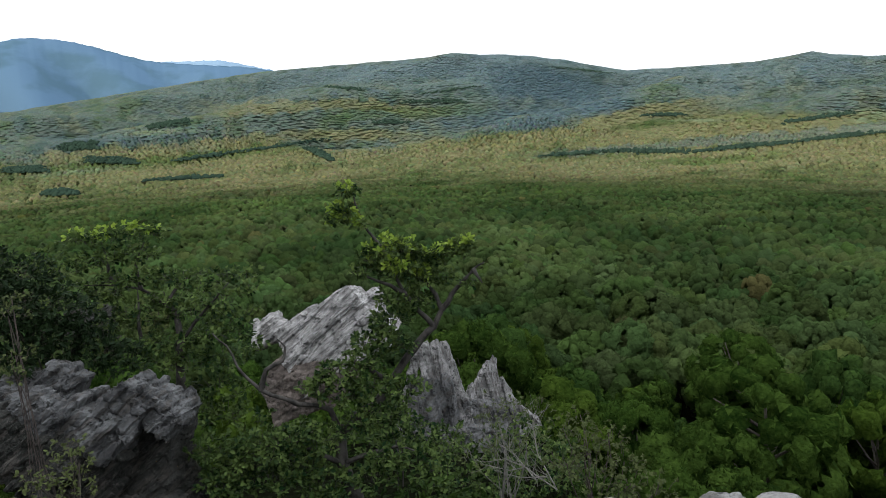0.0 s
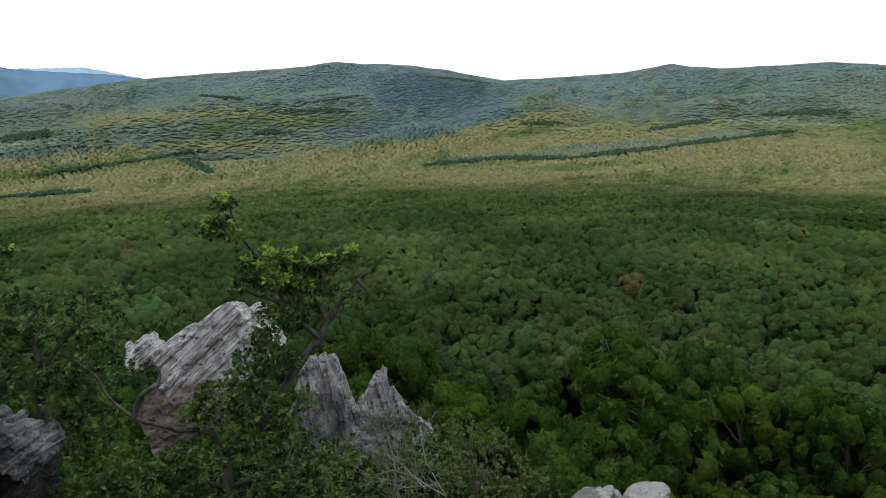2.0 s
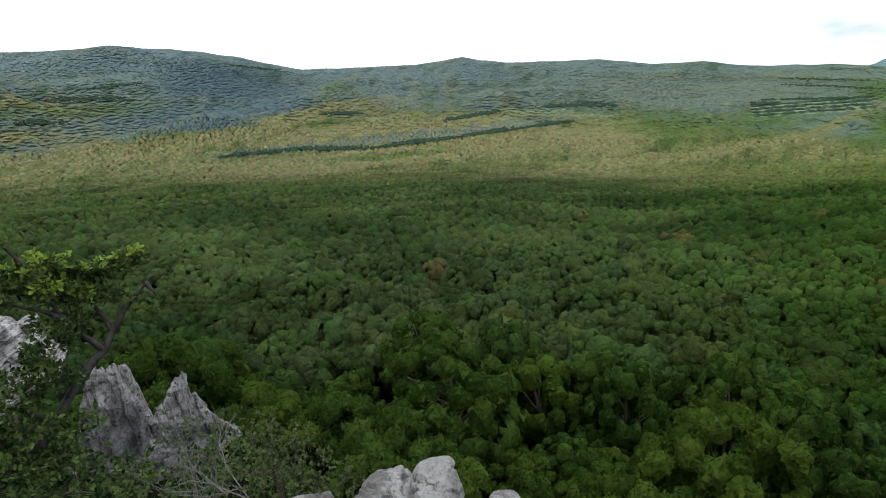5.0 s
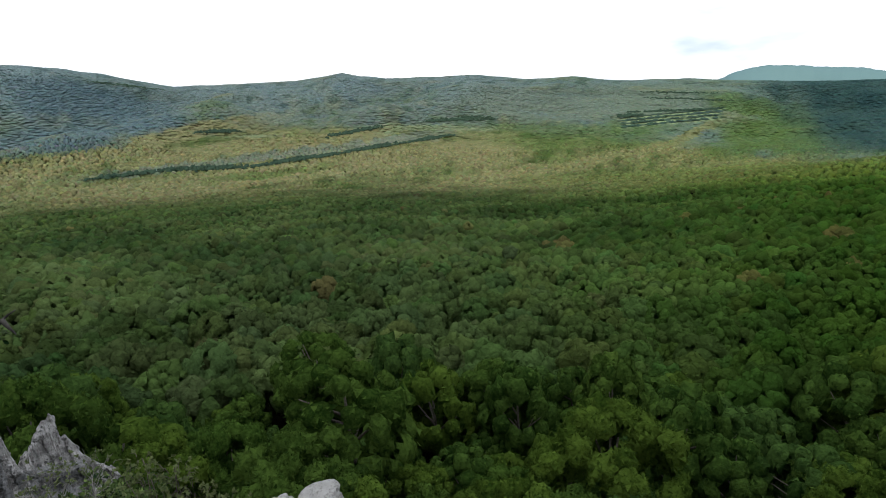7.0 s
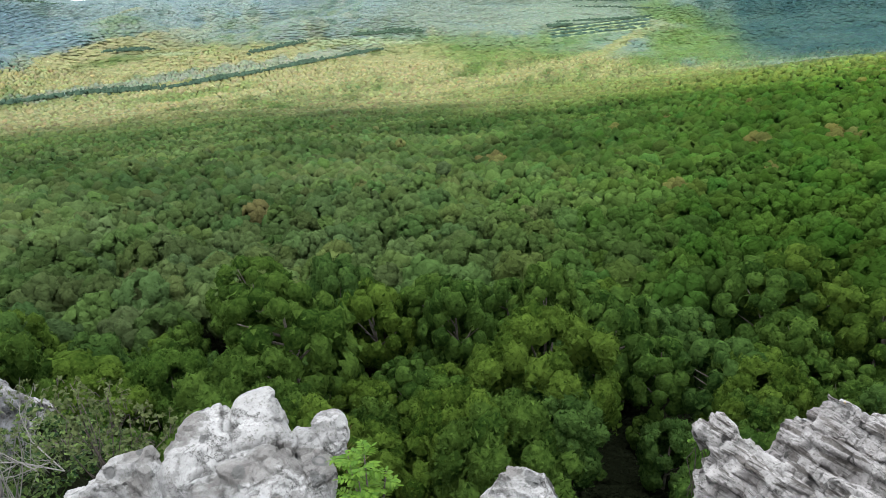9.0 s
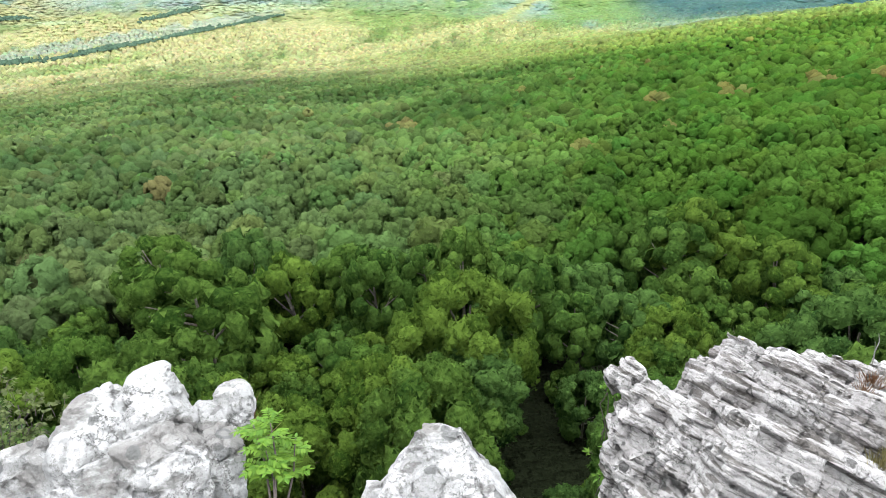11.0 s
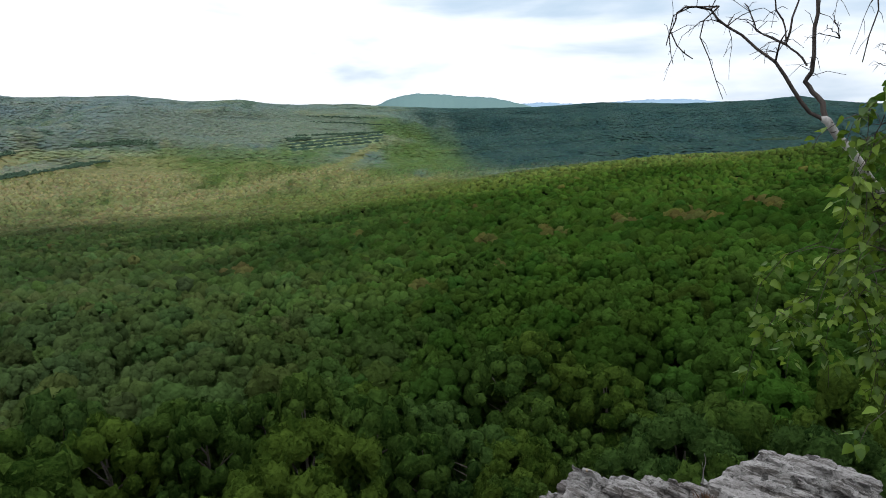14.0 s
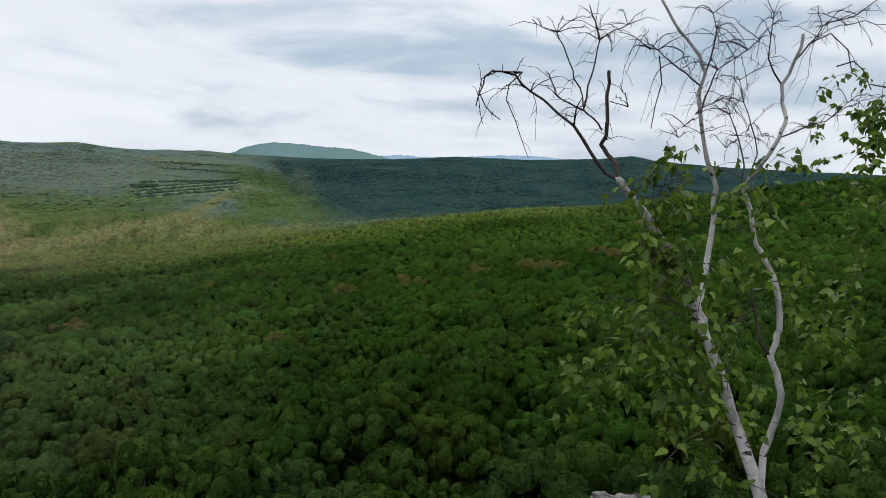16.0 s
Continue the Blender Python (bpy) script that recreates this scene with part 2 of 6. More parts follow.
def rock_material(name, pale, grey, lichen, bed, bed_scale=9.0, cracks=0.5, dirt=0.35, ochre=0.745):
    """Weathered quartzite: pale faces, thin bedding lines square to `bed`, dark lichen and dirt in the cracks."""
    m, nt, out = node_material(name)
    geo = nt.nodes.new("ShaderNodeNewGeometry")
    co = geo.outputs["Position"]
    across = nd(nt, "ShaderNodeVectorMath", {0: co, 1: Vector(bed).normalized()}, "DOT_PRODUCT")
    far_across = nd(nt, "ShaderNodeMath", {0: across.outputs["Value"], 1: bed_scale - 1}, "MULTIPLY")
    shift = nd(nt, "ShaderNodeVectorMath", {0: Vector(bed).normalized(), "Scale": far_across.outputs[0]}, "SCALE")
    mp = nd(nt, "ShaderNodeVectorMath", {0: co, 1: shift.outputs[0]}, "ADD")
    n1 = nd(nt, "ShaderNodeTexNoise", {"Vector": co, "Scale": 2.6, "Detail": 8.0, "Roughness": 0.65})
    n2 = nd(nt, "ShaderNodeTexNoise", {"Vector": mp.outputs[0], "Scale": 2.4, "Detail": 7.0, "Roughness": 0.6})
    n3 = nd(nt, "ShaderNodeTexNoise", {"Vector": co, "Scale": 38.0, "Detail": 5.0, "Roughness": 0.75})
    v = nd(nt, "ShaderNodeTexVoronoi", {"Vector": co, "Scale": 5.5, "Randomness": 1.0})
    base = mix(nt, ramp(nt, n1.outputs["Fac"], [(0.38, (0, 0, 0)), (0.60, (1, 1, 1))]), grey, pale)
    lines = ramp(nt, n2.outputs["Fac"], [(0.41, (1, 1, 1)), (0.455, (0, 0, 0)), (1.0, (0, 0, 0))])
    base = mix(nt, nd(nt, "ShaderNodeMath", {0: lines, 1: cracks}, "MULTIPLY").outputs[0], base, (0.060, 0.052, 0.045))
    base = mix(nt, nd(nt, "ShaderNodeMath", {0: ramp(nt, n3.outputs["Fac"], [(0.54, (0, 0, 0)), (0.66, (1, 1, 1))]), 1: dirt}, "MULTIPLY").outputs[0], base, (0.11, 0.10, 0.09))
    n4 = nd(nt, "ShaderNodeTexNoise", {"Vector": mp.outputs[0], "Scale": 8.5, "Detail": 4.0, "Roughness": 0.55})
    thin = ramp(nt, n4.outputs["Fac"], [(0.36, (1, 1, 1)), (0.40, (0, 0, 0)), (1.0, (0, 0, 0))])
    base = mix(nt, nd(nt, "ShaderNodeMath", {0: thin, 1: cracks * 0.9}, "MULTIPLY").outputs[0], base, (0.055, 0.05, 0.046))
    n5 = nd(nt, "ShaderNodeTexNoise", {"Vector": co, "Scale": 95.0, "Detail": 2.0, "Roughness": 0.6})
    pit = ramp(nt, n5.outputs["Fac"], [(0.60, (0, 0, 0)), (0.68, (0.55, 0.55, 0.55))])
    base = mix(nt, pit, base, (0.09, 0.085, 0.08))
    # a net of fine cracks
    wob = nd(nt, "ShaderNodeVectorMath", {0: co, 1: n1.outputs["Color"]}, "ADD")
    net = nd(nt, "ShaderNodeTexVoronoi", {"Vector": wob.outputs[0], "Scale": 4.5, "Randomness": 1.0})
    net.feature = "DISTANCE_TO_EDGE"
    edge = ramp(nt, net.outputs["Distance"], [(0.0, (1, 1, 1)), (0.03, (0, 0, 0))])
    gate = ramp(nt, n1.outputs["Fac"], [(0.44, (0, 0, 0)), (0.56, (0.85, 0.85, 0.85))])
    base = mix(nt, nd(nt, "ShaderNodeMath", {0: edge, 1: gate}, "MULTIPLY").outputs[0], base, (0.05, 0.045, 0.04))
    # crusts of dark and ochre lichen
    nl = nd(nt, "ShaderNodeTexNoise", {"Vector": co, "Scale": 6.0, "Detail": 5.0, "Roughness": 0.55})
    spot = nd(nt, "ShaderNodeMath", {0: nl.outputs["Fac"], 1: v.outputs["Distance"]}, "SUBTRACT")
    base = mix(nt, ramp(nt, spot.outputs[0], [(0.30, (0, 0, 0)), (0.34, (0.75, 0.75, 0.75))]), base, lichen)
    # lichen that grows in rings
    vr = nd(nt, "ShaderNodeTexVoronoi", {"Vector": co, "Scale": 4.2, "Randomness": 1.0})
    ring = ramp(nt, vr.outputs["Distance"], [(0.0, (0.25, 0.25, 0.25)), (0.07, (0.25, 0.25, 0.25)), (0.10, (0.85, 0.85, 0.85)), (0.14, (0.85, 0.85, 0.85)), (0.165, (0, 0, 0))])
    pick = ramp(nt, vr.outputs["Color"], [(0.54, (0, 0, 0)), (0.56, (1, 1, 1))])
    base = mix(nt, nd(nt, "ShaderNodeMath", {0: ring, 1: pick}, "MULTIPLY").outputs[0], base, lichen)
    no = nd(nt, "ShaderNodeTexNoise", {"Vector": co, "Scale": 4.3, "Detail": 4.0})
    base = mix(nt, ramp(nt, no.outputs["Fac"], [(ochre, (0, 0, 0)), (ochre + 0.02, (0.7, 0.7, 0.7))]), base, (0.36, 0.22, 0.05))
    h = nd(nt, "ShaderNodeMath", {0: n2.outputs["Fac"], 1: 1.5, 2: n3.outputs["Fac"]}, "MULTIPLY_ADD")
    h2 = nd(nt, "ShaderNodeMath", {0: edge, 1: -0.5, 2: h.outputs[0]}, "MULTIPLY_ADD")
    b = nd(nt, "ShaderNodeBump", {"Height": h2.outputs[0], "Strength": 0.8, "Distance": 0.03})
    p = nd(nt, "ShaderNodeBsdfPrincipled", {"Base Color": base, "Roughness": 0.85, "Specular IOR Level": 0.2, "Normal": b.outputs[0]})
    nt.links.new(p.outputs[0], out.inputs[0])
    return m


def bark_material(name, a, b, scale=12.0, stretch=0.25, marks=None):
    m, nt, out = node_material(name)
    co = nt.nodes.new("ShaderNodeTexCoord").outputs["Object"]
    mp = nd(nt, "ShaderNodeMapping", {"Vector": co, "Scale": (1, 1, stretch)})
    n = nd(nt, "ShaderNodeTexNoise", {"Vector": mp.outputs[0], "Scale": scale, "Detail": 6.0, "Roughness": 0.65})
    base = mix(nt, ramp(nt, n.outputs["Fac"], [(0.35, (0, 0, 0)), (0.65, (1, 1, 1))]), a, b)
    if marks:
        mk = nd(nt, "ShaderNodeMapping", {"Vector": co, "Scale": (1.0, 1.0, 3.2)})
        nm = nd(nt, "ShaderNodeTexNoise", {"Vector": mk.outputs[0], "Scale": 15.0, "Detail": 5.0, "Roughness": 0.6})
        base = mix(nt, ramp(nt, nm.outputs["Fac"], [(0.60, (0, 0, 0)), (0.64, (1, 1, 1))]), base, marks)
    bm_ = nd(nt, "ShaderNodeBump", {"Height": n.outputs["Fac"], "Strength": 0.6, "Distance": 0.02})
    p = nd(nt, "ShaderNodeBsdfPrincipled", {"Base Color": base, "Roughness": 0.9, "Specular IOR Level": 0.15, "Normal": bm_.outputs[0]})
    nt.links.new(p.outputs[0], out.inputs[0])
    return m


MAT_NEAR = foliage("oak_wood_leaves", (0.012, 0.027, 0.005), (0.053, 0.089, 0.016), stands=0.03, contrast=(0.28, 0.72), grain=2.6, bump=0.32, relief=0.55, spec=0.0,
                   species=[(1, 1, 1), (1.1, 1.05, 0.9), (0.88, 0.94, 1.2), (1, 1, 1), (1.15, 1.08, 0.9), (0.9, 0.95, 1.0), (1.0, 1.05, 1.0)])
MAT_WOOD = foliage("wood_leaves", (0.028, 0.060, 0.012), (0.075, 0.120, 0.026), tinted=True, grain=1.6, bump=0.5, contrast=(0.28, 0.72), spec=0.0, relief=0.6)
MAT_HILL = foliage("hillside_leaves", (0.028, 0.060, 0.012), (0.075, 0.120, 0.026), tinted=True, translucency=0.35, bump=2.4, relief=0.9, spec=0.0)
MAT_GROUND = foliage("forest_ground", (0.045, 0.075, 0.022), (0.105, 0.125, 0.042), translucency=0.0, tinted=True, bump=2.4, relief=1.5, spec=0.0)
# far mountains: the blue of the haze is put into their base colours
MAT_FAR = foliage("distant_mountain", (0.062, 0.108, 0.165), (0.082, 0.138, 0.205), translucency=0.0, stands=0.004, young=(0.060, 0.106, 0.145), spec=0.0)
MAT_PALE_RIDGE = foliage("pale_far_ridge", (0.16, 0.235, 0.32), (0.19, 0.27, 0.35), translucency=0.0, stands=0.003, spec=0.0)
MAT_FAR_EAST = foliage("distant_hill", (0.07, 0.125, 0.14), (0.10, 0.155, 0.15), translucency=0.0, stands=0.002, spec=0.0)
BED_RIGHT, BED_LEFT, BED_BLADE = (0.56, -0.15, 0.81), (-0.65, 0.19, 0.74), (0.98, 0.05, 0.17)        # which way the rock beds lie
MAT_WHITE_ROCK = rock_material("white_quartzite", (0.30, 0.295, 0.284), (0.175, 0.172, 0.164), (0.06, 0.06, 0.057), (0.3, 0.5, 0.8), 2.0, 0.6, 0.85)
MAT_BED_ROCK = rock_material("bedded_quartzite", (0.262, 0.252, 0.240), (0.165, 0.153, 0.146), (0.03, 0.028, 0.026), BED_RIGHT, 7.0, 0.85, 0.6)
MAT_GREY_ROCK = rock_material("grey_quartzite", (0.42, 0.41, 0.40), (0.15, 0.146, 0.142), (0.04, 0.04, 0.04), BED_LEFT, 12.0, 0.6, 0.35)
MAT_BLADE_ROCK = rock_material("streaked_quartzite", (0.25, 0.246, 0.242), (0.085, 0.083, 0.081), (0.03, 0.03, 0.03), BED_BLADE, 10.0, 0.6, 0.35)
# near-black copy of the plated rock: shade of lower faces put into its colour
MAT_DARK_ROCK = rock_material("shaded_dark_rock", (0.024, 0.025, 0.022), (0.007, 0.008, 0.006), (0.004, 0.005, 0.004), BED_LEFT, 5.0, 0.6, 0.6)
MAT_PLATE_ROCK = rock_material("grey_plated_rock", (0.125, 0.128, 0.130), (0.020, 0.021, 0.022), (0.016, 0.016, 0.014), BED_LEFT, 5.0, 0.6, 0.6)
MAT_SCREE = rock_material("brown_scree", (0.15, 0.125, 0.11), (0.05, 0.04, 0.034), (0.03, 0.026, 0.02), (0, 0, 1), 1.5, 0.3, 0.8)
MAT_BARK = bark_material("oak_bark", (0.035, 0.028, 0.022), (0.10, 0.09, 0.075))

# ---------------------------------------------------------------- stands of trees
# leaf colours; some also hold haze, cloud shadow, sunlight or slope shade
STAND_TINTS = {"oak": (0.029, 0.054, 0.014), "light": (0.064, 0.100, 0.027), "young": (0.147, 0.148, 0.064), "spruce": (0.028, 0.052, 0.042),
           "blue": (0.106, 0.147, 0.139), "olive": (0.108, 0.134, 0.098), "lit_crest": (0.130, 0.152, 0.048), "dry": (0.130, 0.095, 0.036), "soil": (0.008, 0.010, 0.005), "deep": (0.027, 0.062, 0.063),
           "meadow": (0.150, 0.185, 0.095), "dim_blue": (0.066, 0.102, 0.104)}


# tint, share, half width and line (bearing, height) of single stands on the far slopes; dark blue strips also hold
# gully shade, some yellow ones the lit spurs
STRIPS = [("dim_blue", 0.75, 1.25, [(4.5, -0.9), (8, -1.2), (12, -2.1), (14.5, -3.0)]), ("dim_blue", 0.6, 0.75, [(1.5, -3.9), (6, -4.1), (10, -4.1), (13.6, -3.3)]),
          ("young", 0.9, 0.62, [(-2, -7.2), (2, -6.6), (6.3, -6.0), (11, -5.2), (14.3, -4.2), (17, -3.6), (21, -3.2)]), ("young", 0.9, 0.5, [(12, -6.0), (19, -5.2), (26, -4.9), (31, -4.4)]),
          ("olive", 0.7, 0.35, [(9, -6.9), (17, -6.35), (26, -5.55), (36.5, -4.25)]), ("young", 0.9, 0.8, [(6, -8.4), (16, -8.0), (25, -7.1), (33, -6.2), (42, -5.6)]),
          ("meadow", 0.7, 0.22, [(30.5, -4.3), (33, -3.95), (37, -3.9)]), ("light", 0.7, 0.3, [(17, -7.6), (22, -7.35), (26, -6.9)]), ("young", 0.85, 0.38, [(38, -8.2), (45.5, -7.0), (50, -6.1), (54.5, -4.9), (58.2, -2.9)]),
          ("olive", 0.8, 1.2, [(38, -1.6), (46, -2.0), (57, -1.4)]), ("light", 0.55, 1.0, [(40, -4.4), (48, -4.6), (54, -4.0)]),
          ("young", 0.8, 0.45, [(-30, -5.3), (-24, -5.3), (-18, -5.1), (-12, -4.8), (-6, -4.9), (-2, -5.3)]), ("dim_blue", 0.55, 0.5, [(-30, -4.4), (-22, -4.0), (-18, -3.9)]),
          ("young", 0.9, 0.5, [(-30, -7.2), (-20, -6.9), (-12, -6.5), (-4, -6.6)]), ("light", 0.6, 0.3, [(-28, -6.2), (-20, -6.0), (-13, -5.7)]), ("young", 0.7, 0.4, [(-18, -2.6), (-8, -2.3), (-1, -3.2)]),
          ("light", 0.75, 1.3, [(57.5, -4.6), (61, -4.2), (66, -4.2)]), ("light", 0.7, 0.7, [(57, -1.6), (60.5, -2.2), (63, -2.9)]), ("blue", 0.6, 0.6, [(-14, -0.5), (-4, 0.0), (4, 0.3)]), ("light", 0.5, 0.5, [(-8, -3.3), (-2, -3.3), (3, -3.2)])]


def felled(a, e):
    """The hillside felled in strips: how far a place lies in it, and whether its strip is bare."""
    up = e - 0.11 * (a - 54)
    strip = smooth(a, 49.8, 50.6) * (1 - smooth(a, 57.6, 58.2)) * smooth(up, -3.55, -3.45) * (1 - smooth(up, -2.65, -2.55))
    return strip, (np.sin((up + 3.5) / 0.24 * 6.283) > -0.15).astype(float)


def stands(x, y):
    """Leaf colour by place: dark oak near the cliff, young yellow-green stands in the valley, mixed wood on the far
    slopes; haze, cloud shadow and slope shade are painted in.
    """
    c = {k: np.array(v) for k, v in STAND_TINTS.items()}
    r, a = np.hypot(x, y), np.degrees(np.arctan2(x, y))
    u, v, up = np.radians(a) * 2000, r * 0.22, smooth(r, 800, 1150)          # far stands run up and down the slopes

    def patches(size, far_size, seed):
        return waves(x, y, size, seed) * (1 - up) + waves(u, v, far_size, seed) * up
    n1, n2, n3, n4, n5 = patches(180, 150, 31), patches(420, 360, 32), patches(900, 800, 33), patches(75, 62, 34), patches(34, 26, 35)

    def blend(t, other, w):
        return t * (1 - w[..., None]) + c[other] * w[..., None]
    e = np.degrees(np.arctan2(canopy(x, y) - EYE, r + 1e-6))          # how high the place lies in the view from the ledge
    t = np.broadcast_to(c["oak"], x.shape + (3,))
    t = blend(t, "light", np.clip(0.40 + 0.45 * n1 + 0.25 * n4, 0, 1))
    far = smooth(r, 560, 900)
    # young yellow-green stands on the valley flats, up to the foot of the round hill and of the long slope
    edge = np.where(a < 14.3, -7.3 + (a + 12) * 0.145, -3.5 - (a - 14.3) * 0.012) + 0.35 * n2 + 0.2 * n1
    edge = np.where(a < -10, -5.2 + 0.9 * n2, edge) - 1.6 * smooth(a, 40, 62)
    flat = 1 - smooth(e, edge - 0.5, edge + 0.4)
    t = blend(t, "young", far * flat * np.clip(0.66 + 0.35 * n2 + 0.32 * n4 + 0.15 * n5, 0.1, 1) * (1 - 0.8 * smooth(a, 58, 84)))
    # right-hand crest tinted lighter: its band of sunlight put into the colour
    t = blend(t, "lit_crest", smooth(r, 480, 640) * (1 - smooth(r, 880, 1000)) * smooth(a, 36, 56) * (1 - smooth(a, 84, 100)) * 0.75)
    # mixed wood above them; haze painted in as a bluer tint with height
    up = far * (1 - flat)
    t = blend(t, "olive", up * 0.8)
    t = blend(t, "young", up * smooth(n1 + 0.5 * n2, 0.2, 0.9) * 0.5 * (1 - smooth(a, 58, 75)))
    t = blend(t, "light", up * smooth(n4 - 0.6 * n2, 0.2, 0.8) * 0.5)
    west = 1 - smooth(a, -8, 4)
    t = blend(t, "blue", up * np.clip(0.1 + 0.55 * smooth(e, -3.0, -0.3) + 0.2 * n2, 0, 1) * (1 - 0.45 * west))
    # the round hill's right flank: its shade painted as a darker, bluer tint
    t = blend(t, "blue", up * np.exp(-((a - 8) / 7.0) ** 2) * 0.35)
    t = blend(t, "dim_blue", up * np.exp(-((a - 9) / 5.5) ** 2) * smooth(n4 + 0.5 * n1, -0.5, 0.6) * 0.4)
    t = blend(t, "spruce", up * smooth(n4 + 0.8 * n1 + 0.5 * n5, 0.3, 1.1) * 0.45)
    t = blend(t, "dim_blue", up * smooth(waves(u, v, 90, 36) + 0.4 * n5, 0.3, 1.0) * 0.4)
    # stands with edges of their own: strips along the slopes
    for kind, k, wide, line in STRIPS:
        sa, se = np.array(line).T
        off = (e - np.interp(a, sa, se) + 0.16 * n4 + 0.10 * n1 + 0.06 * n5) / wide
        soft = min(3.5, 0.22 * (sa[-1] - sa[0]))
        ends = smooth(a + n1, sa[0] - soft, sa[0] + soft) * (1 - smooth(a + n1, sa[-1] - soft, sa[-1] + soft))
        t = blend(t, kind, k * far * ends * (1 - smooth(np.abs(off), 0.7, 1.25)))
    # shade of the folds put into the tint: hollows darker and bluer, sunward crests lighter
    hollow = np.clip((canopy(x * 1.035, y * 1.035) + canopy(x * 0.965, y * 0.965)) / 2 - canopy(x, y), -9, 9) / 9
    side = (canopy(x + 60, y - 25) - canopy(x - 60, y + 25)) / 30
    t = blend(t, "dim_blue", up * smooth(hollow, 0.1, 0.8) * 0.4 * (1 - smooth(a, 44, 54)))
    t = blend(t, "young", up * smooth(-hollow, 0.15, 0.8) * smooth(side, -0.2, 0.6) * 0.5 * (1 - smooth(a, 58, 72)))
    # a hillside felled in strips
    strip, bare = felled(a, e)
    t = blend(t, "meadow", strip * bare)
    t = blend(t, "spruce", strip * (1 - bare) * 0.8)
    # small clearings
    for ca, ce, wa, we in ((-22.5, -3.9, 2.6, 0.22), (33.0, -3.75, 3.2, 0.14), (21.0, -4.3, 2.2, 0.12), (38.5, -4.0, 2.2, 0.16), (-28, -6.4, 3.0, 0.2)):
        t = blend(t, "meadow", np.exp(-((a - ca) / wa) ** 2 - ((e - ce) / we) ** 2) * far * 0.85)
    # the left is tinted bluer for haze; the oaks on the right-hand spur are a purer green
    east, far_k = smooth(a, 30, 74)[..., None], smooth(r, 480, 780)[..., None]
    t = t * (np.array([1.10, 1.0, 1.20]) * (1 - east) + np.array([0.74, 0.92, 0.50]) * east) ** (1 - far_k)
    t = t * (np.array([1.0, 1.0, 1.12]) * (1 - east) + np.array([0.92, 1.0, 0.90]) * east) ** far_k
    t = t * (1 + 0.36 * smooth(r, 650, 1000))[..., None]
    # cloud shadow on the right-hand far hills, put into the tint
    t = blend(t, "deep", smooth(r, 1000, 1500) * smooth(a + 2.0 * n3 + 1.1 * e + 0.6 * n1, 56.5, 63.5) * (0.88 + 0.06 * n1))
    return t


# ---------------------------------------------------------------- ground sheet
A_VIEW = np.arange(-40, 118.01, 0.2)
A_BACK = np.arange(121, 319, 3.0)
ANG = np.radians(np.concatenate([A_VIEW, A_BACK]))
RAD = np.concatenate([[0.0], np.array([0.5, 1, 1.6, 2.3, 3.2, 4.4, 6, 8, 10, 13, 16, 20, 25, 31, 38, 46, 56, 70, 90, 120, 160, 220, 300, 400, 500, 600]),
                      600 * (3800 / 600) ** (np.arange(1, 181) / 180), [4000, 4300, 4900]])
gx, gy = np.outer(RAD, np.sin(ANG)), np.outer(RAD, np.cos(ANG))
gz = ground_z(gx, gy)
far_k = smooth(RAD, 1200, 1500)[:, None]
gz = gz + far_k * (TREE - 4.5) + far_k * np.random.default_rng(5).uniform(-0.2, 0.2, gz.shape)
na, nr = len(ANG), len(RAD)
ii = np.arange(nr * na).reshape(nr, na)
nxt = np.roll(ii, -1, axis=1)
quads = np.stack([ii[:-1], ii[1:], nxt[1:], nxt[:-1]], -1).reshape(-1, 4)
# ground under the wood made near black, the shade between trees in its colour
under_wood = (1 - smooth(np.hypot(gx, gy), 1000, 1350))[..., None]
ground_tint = stands(gx, gy) * np.random.default_rng(6).uniform(0.88, 1.12, gx.shape)[..., None] * (1 - under_wood) + np.array(STAND_TINTS["soil"]) * under_wood
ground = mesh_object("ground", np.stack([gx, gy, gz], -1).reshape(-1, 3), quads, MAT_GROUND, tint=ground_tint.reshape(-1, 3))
tagged(ground, "wooded valley floor and hillsides rising to the horizon", "ground", kind="structure")


# ---------------------------------------------------------------- forest
def ico(sub):
    bm = bmesh.new()
    bmesh.ops.create_icosphere(bm, subdivisions=sub, radius=1.0)
    v = np.array([p.co[:] for p in bm.verts])
    f = np.array([[q.index for q in p.verts] for p in bm.faces])
    bm.free()
    return v, f


